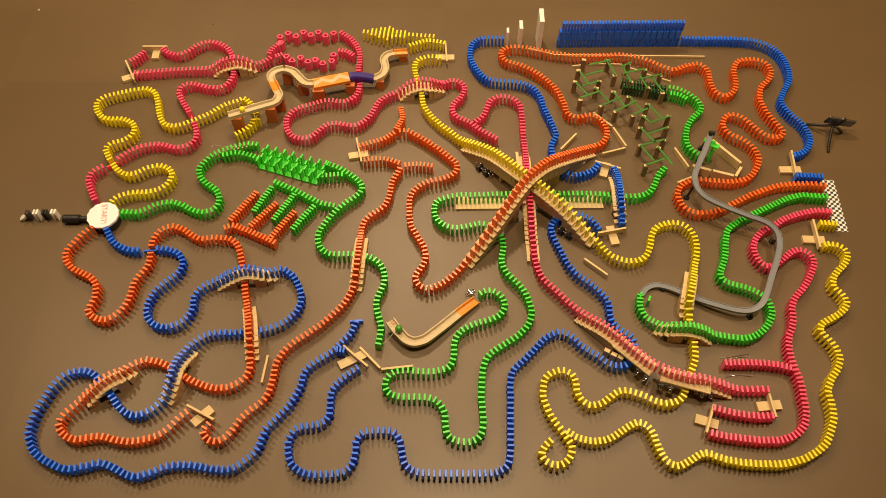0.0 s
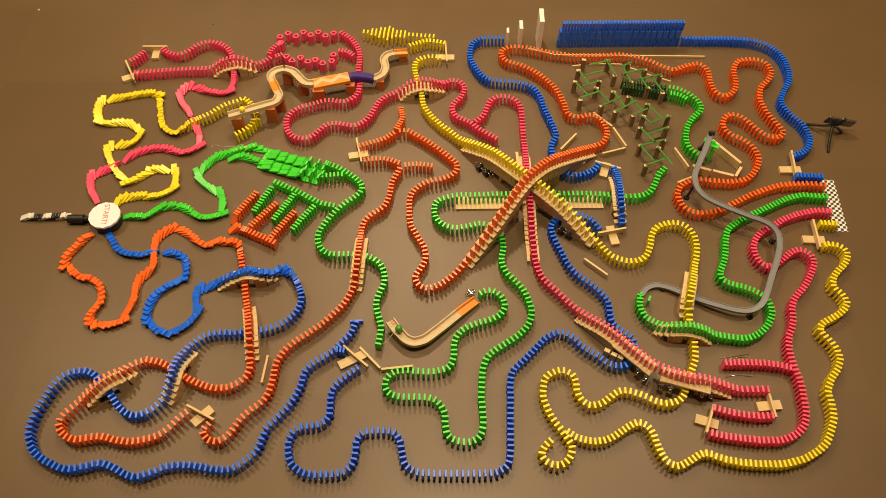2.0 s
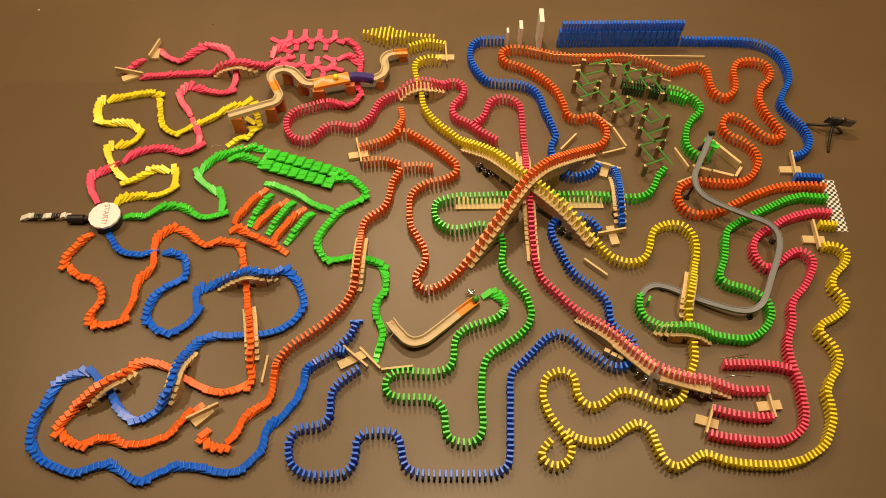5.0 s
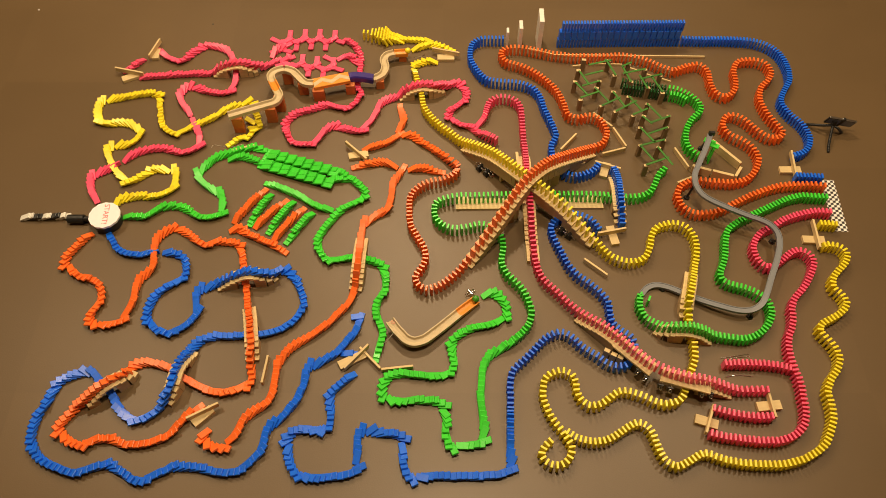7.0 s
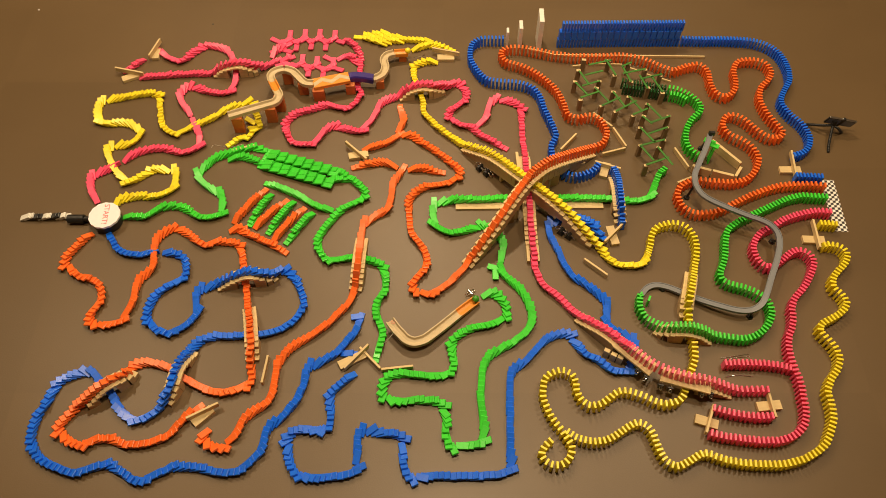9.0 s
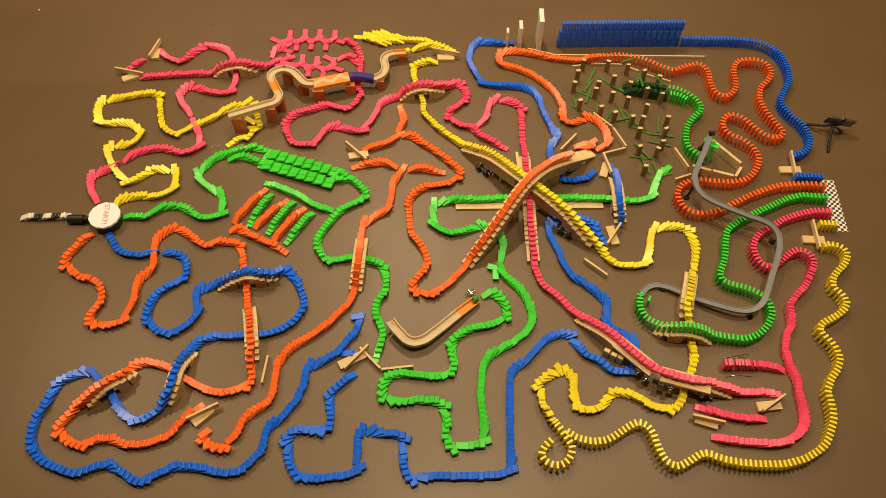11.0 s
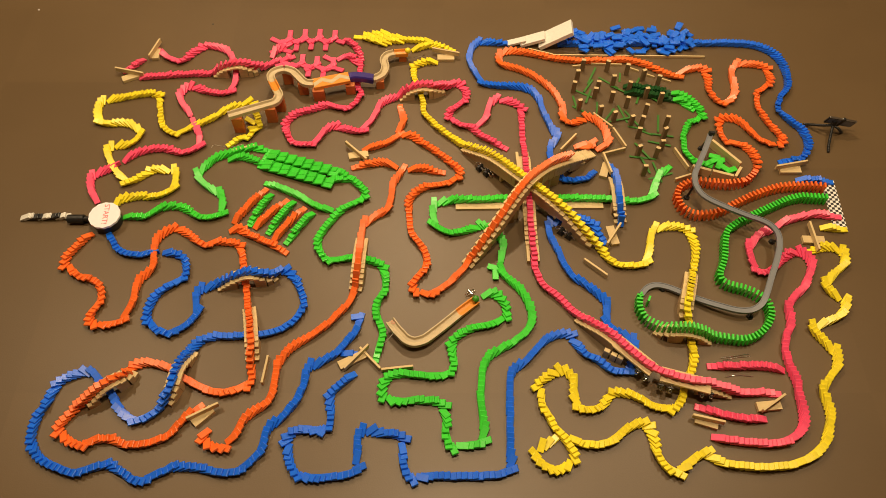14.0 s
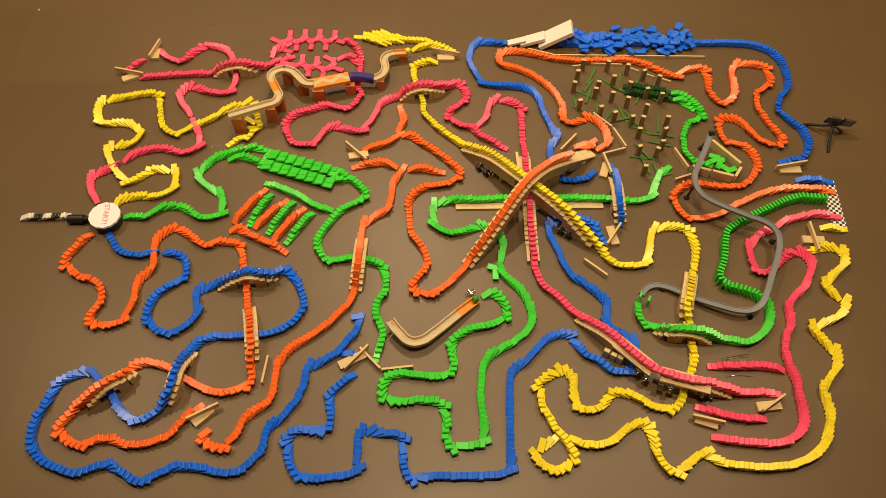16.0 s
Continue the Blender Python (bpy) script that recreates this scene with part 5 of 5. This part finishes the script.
LATTICE = [((0.835, 1.962, 0.071), (0.935, 2.003, 0.071)), ((0.895, 2.056, 0.074), (0.943, 1.959, 0.074)), ((0.824, 2.067, 0.071), (0.869, 1.986, 0.071)), ((0.823, 2.062, 0.074), (0.932, 2.096, 0.074)), ((0.866, 2.129, 0.071), (0.956, 2.167, 0.071)),
           ((0.837, 2.164, 0.074), (0.889, 2.077, 0.074)), ((0.857, 2.231, 0.071), (0.892, 2.186, 0.071)), ((0.887, 2.190, 0.074), (0.977, 2.229, 0.074)), ((0.887, 2.303, 0.071), (0.940, 2.215, 0.071)), ((0.816, 2.235, 0.074), (0.886, 2.271, 0.074)),
           ((0.814, 2.347, 0.071), (0.861, 2.257, 0.071)), ((0.745, 2.255, 0.074), (0.844, 2.317, 0.074)), ((0.748, 2.374, 0.071), (0.791, 2.280, 0.071)), ((0.688, 2.287, 0.074), (0.775, 2.337, 0.074)), ((0.671, 2.398, 0.071), (0.723, 2.313, 0.071)),
           ((0.600, 2.334, 0.074), (0.685, 2.371, 0.074)), ((0.587, 2.432, 0.071), (0.634, 2.354, 0.071)), ((0.614, 2.405, 0.074), (0.697, 2.436, 0.074)), ((0.611, 2.502, 0.071), (0.648, 2.415, 0.071)), ((0.633, 2.471, 0.074), (0.719, 2.499, 0.074)),
           ((0.658, 2.538, 0.071), (0.764, 2.570, 0.071)), ((0.738, 2.571, 0.074), (0.772, 2.471, 0.074)), ((0.810, 2.527, 0.071), (0.835, 2.432, 0.071)), ((0.806, 2.482, 0.074), (0.911, 2.510, 0.074)), ((0.878, 2.450, 0.071), (0.981, 2.481, 0.071)),
           ((0.878, 2.471, 0.074), (0.903, 2.388, 0.074)), ((0.931, 2.467, 0.071), (0.966, 2.371, 0.071)), ((0.804, 2.524, 0.074), (0.853, 2.553, 0.074))]
for k, (a, b) in enumerate(LATTICE):
    x, y, n, r = span(a, b)
    ob = tagged(new("stick", to_mesh("stick", box(-n / 2, n / 2, -0.0045, 0.0045, -0.0011, 0.0011, 0.0004), STICK)), "flat dark green wooden stick laid across lattice posts", "stick", "lattice sticks")
    first = pose(x, y, a[2], 0, 0, r)
    t = 9.25 + 1.75 * k / len(LATTICE)
    up = pose(x + RNG.uniform(-0.02, 0.02), y + RNG.uniform(-0.01, 0.02), 0.11, RNG.uniform(-40, 40), RNG.uniform(-30, 30), r + RNG.uniform(-30, 30))
    last = pose(x + RNG.uniform(-0.03, 0.03), y - RNG.uniform(0.01, 0.035), 0.003 + 0.0024 * (k % 3), 0, RNG.uniform(-2, 2), r + RNG.uniform(-60, 60))
    ob.matrix_world = first
    MOVES.append((ob, [(0, first), (t, first), (t + 0.12, up), (t + 0.32, last), (16, last)]))

# ---- finish strip ----
CHECK = bpy.data.materials.new("checkered_paper")
CHECK.use_nodes = True
nt = CHECK.node_tree
chk = nt.nodes.new("ShaderNodeTexChecker")
tc = nt.nodes.new("ShaderNodeTexCoord")
chk.inputs["Scale"].default_value = 1 / 0.0115
chk.inputs["Color1"].default_value, chk.inputs["Color2"].default_value = (0.85, 0.83, 0.80, 1), (0.02, 0.02, 0.022, 1)
nt.links.new(tc.outputs["Object"], chk.inputs["Vector"])
nt.links.new(chk.outputs["Color"], nt.nodes["Principled BSDF"].inputs["Base Color"])
nt.nodes["Principled BSDF"].inputs["Roughness"].default_value = 0.6
a, b = (1.599, 1.938, 0.000), (1.587, 1.680, 0.000)
x, y, n, r = span(a, b)
finish = tagged(new("finish_strip", to_mesh("finish_strip", box(-n / 2, n / 2, -0.028, 0.028, 0.0002, 0.0009), CHECK)), "black and white checkered paper finish strip lying on the floor", "finish line")
finish.matrix_world = pose(x, y, 0, 0, 0, r)

# ---- phone on a small bendy tripod ----
x, y = 1.699, 2.198
tripod = thing("tripod", x, y, 0, "small black bendy tripod standing on the floor holding a phone", "tripod")
hub = Vector((1.678, 2.200, 0.045))
for pts in ([tuple(hub), (1.635, 2.204, 0.040), (1.609, 2.221, 0.025), (1.583, 2.242, 0.005)], [tuple(hub), (1.665, 2.164, 0.035), (1.649, 2.117, 0.020), (1.645, 2.089, 0.005)], [tuple(hub), (1.700, 2.185, 0.040), (1.716, 2.188, 0.022), (1.731, 2.197, 0.005)]):
    bm = bmesh.new()
    for p in spline(to_local(pts, tripod), 0.0062):
        bmesh.ops.create_icosphere(bm, subdivisions=2, radius=0.0064, matrix=Matrix.Translation(p))
    part("leg", bm, BLACK, tripod, smooth=True)
bm = bmesh.new()
box(-0.009, 0.009, -0.007, 0.007, -0.004, 0.028, 0.002, bm)
part("head", bm, BLACK, tripod, m=Matrix.Translation(hub - tripod.location))
phone = thing("phone", 1.704, 2.206, 0.060, "dark phone with a bluish screen held in a tripod clamp", "phone")
part("body", box(-0.060, 0.060, -0.004, 0.004, -0.025, 0.025, 0.003, None, 2), BLACK, phone, m=pose(0, 0, 0, 17, 8, -6))
SCREEN = shader("dim_screen", (0.26, 0.29, 0.38), 0.12, vary=0.2, scale=20)
part("screen", box(-0.055, 0.055, -0.0046, -0.0041, -0.021, 0.021), SCREEN, phone, m=pose(0, 0, 0, 17, 8, -6))
part("edge", box(-0.060, 0.060, -0.0046, 0.0046, 0.0245, 0.0262, 0.0007), STEEL, phone, "bright metal edge", m=pose(0, 0, 0, 17, 8, -6))
part("clamp", box(-0.006, 0.006, -0.0065, 0.0065, -0.030, 0.030, 0.001), BLACK, phone, m=pose(0.004, 0, 0, 17, 8, -6))


# ---- bright wire clips and clear strips ----
def clip(x, y, z, r, mat=BLACK, tint="black", size=1.0):
    ob = thing("binder_clip", x, y, z, f"{tint} binder clip with bright wire handles beside a bridge", "clip", "binder clips", rz=r)
    bm = bmesh.new()
    ends = [[bm.verts.new((s, a, b)) for a, b in ((-0.010, 0.0), (0.010, 0.0), (0.003, 0.018), (-0.003, 0.018))] for s in (-0.013, 0.013)]
    for k in range(4):
        bm.faces.new((ends[0][k], ends[0][(k + 1) % 4], ends[1][(k + 1) % 4], ends[1][k]))
    bm.faces.new(ends[0][::-1])
    bm.faces.new(ends[1])
    bmesh.ops.recalc_face_normals(bm, faces=bm.faces)
    bmesh.ops.bevel(bm, geom=list(bm.edges), offset=0.0008, segments=1, affect="EDGES")
    bmesh.ops.scale(bm, vec=(size, size, size), verts=bm.verts)
    part("body", bm, mat, ob, f"{tint} sprung steel body")
    for s in (-1, 1):
        way = [(-0.005, s * 0.0045, 0.016), (-0.004, s * 0.011, 0.015), (-0.006, s * 0.016, 0.011), (-0.003, s * 0.020, 0.008), (0.003, s * 0.020, 0.008), (0.006, s * 0.016, 0.011), (0.004, s * 0.011, 0.015), (0.005, s * 0.0045, 0.016)]
        part("handle", tube(bmesh.new(), [tuple(p * size) for p in spline(way, 0.003)], 0.0013 * size, 6), STEEL, ob, "bright wire handle", smooth=True)


for p, r in (((0.158, 1.998, 0.0), 40), ((0.187, 1.970, 0.0), 40), ((0.472, 1.677, 0.0), 50), ((0.502, 1.656, 0.0), 50)):
    clip(*p, r, size=1.4)
for p, r in (((0.681, 1.060, 0.0445), -45), ((0.705, 1.037, 0.0445), -45), ((0.751, 1.006, 0.0445), -12), ((0.781, 0.995, 0.0445), -12), ((0.887, 0.979, 0.0445), -10), ((0.917, 0.975, 0.0445), -10)):
    clip(*p, r, size=0.8)
clip(0.103, 1.395, 0.0, -55, STEEL, "bright")
for pts in ([(0.997, 1.131, 0.002), (1.049, 1.139, 0.004), (1.102, 1.147, 0.002)], [(1.005, 1.122, 0.002), (1.052, 1.133, 0.002), (1.106, 1.138, 0.002)], [(1.000, 1.057, 0.002), (1.043, 1.065, 0.004), (1.097, 1.060, 0.002)], [(-0.135, 2.658, 0.002), (-0.111, 2.660, 0.004), (-0.085, 2.677, 0.002)]):
    cord(pts, 0.0011, STEEL, "wire_strip", "thin bright wire strip lying on the floor", "wire")
for p in ((0.584, 1.142), (0.607, 1.127), (0.629, 1.116)):
    ob = tagged(new("wooden_block", to_mesh("wooden_block", box(-0.0105, 0.0105, -0.0075, 0.0075, 0, 0.045, 0.0008), WOOD)), "short upright pale wooden block beside a bridge", "block", "wooden blocks")
    ob.matrix_world = pose(p[0], p[1], 0, 0, 0, -30)
for p, c in (((-1.985, 2.989, 0.001), CARD), ((-1.113, 2.887, 0.001), BLACK)):
    bm = bmesh.new()
    bmesh.ops.create_icosphere(bm, subdivisions=1, radius=0.004)
    for v in bm.verts:
        v.co.x *= 1.6
        v.co.z *= 0.4
    ob = tagged(new("scrap", to_mesh("scrap", bm, c)), "tiny scrap lying on the floor", "scrap")
    ob.matrix_world = pose(p[0], p[1], 0.0015)

# ---- orange pieces that slip off the lower end of the tall bridge into a heap behind it ----
low = (0.481, 1.960, 0.120)
end = (0.632, 2.095, 0.012)
u, v = 0.562, 2.108
n = 0
for item in list(FALLS):
    ob, m, t = item[:3]
    at = m.translation + (ob.parent.location if ob.parent else Vector())
    if low[0] < at.x < end[0] + 0.004 and abs(at.y - (low[1] + end[1]) / 2) < 0.06 and 0.008 < at.z < 0.15 and ob.data == DOMINO["orange"]:
        FALLS.remove(item)
        home = Matrix.Translation(-ob.parent.location)
        rest = home @ pose(u + 0.0065 * n, v + 0.001 * n + RNG.uniform(-0.008, 0.008), 0.001 + 0.006 * (n % 2), 0, 0, RNG.uniform(-35, 35)) @ pose(0, 0, 0, 0, 78 + RNG.uniform(-6, 6), 0)
        MOVES.append((ob, [(0, m), (t, m), (t + 0.14, m @ pose(0.004, 0, 0.004, 0, 45, 0)), (t + 0.4, rest), (16, rest)]))
        n += 1

# ---- two green pieces thrown clear where their line bends ----
for at, to, yaw in (((0.230, 1.492), (0.194, 1.504), 165), ((0.226, 1.508), (0.201, 1.474), 268)):
    item = min((f for f in FALLS if f[0].data == DOMINO["green"]), key=lambda f: ((f[1].translation + f[0].parent.location).xy - Vector(at)).length)
    FALLS.remove(item)
    ob, m, t = item[:3]
    rest = Matrix.Translation(-ob.parent.location) @ pose(to[0], to[1], 0.0085, 0, 0, yaw) @ pose(-0.024, 0, 0, 0, 89, 0)
    MOVES.append((ob, [(0, m), (t, m), (t + 0.12, m @ pose(0.006, 0, 0.003, 0, 45, 0)), (t + 0.34, rest), (16, rest)]))


def motions():
    for ob, m, t, rest, quick, slide, twist, aside in FALLS:
        tip = lambda a, k=0.0: m @ pose(slide * k, aside * k, 0, 0, 0, twist * k) @ pose(0, 0, 0, 0, a, 0)
        rows = [(0, m), (t, m), (t + 0.06 * quick, tip(rest * 0.16)), (t + 0.14 * quick, tip(rest * 0.5, 0.3)), (t + 0.28 * quick, tip(rest, 1))]
        rows = [r for r in rows if r[0] < 16] + [(16, tip(rest, 1) if t + 0.28 * quick < 16 else tip(rest * 0.6, 0.4))]
        walk(ob, rows if t > 0.03 else rows[1:])
    for ob, rows in MOVES:
        walk(ob, rows)


motions()
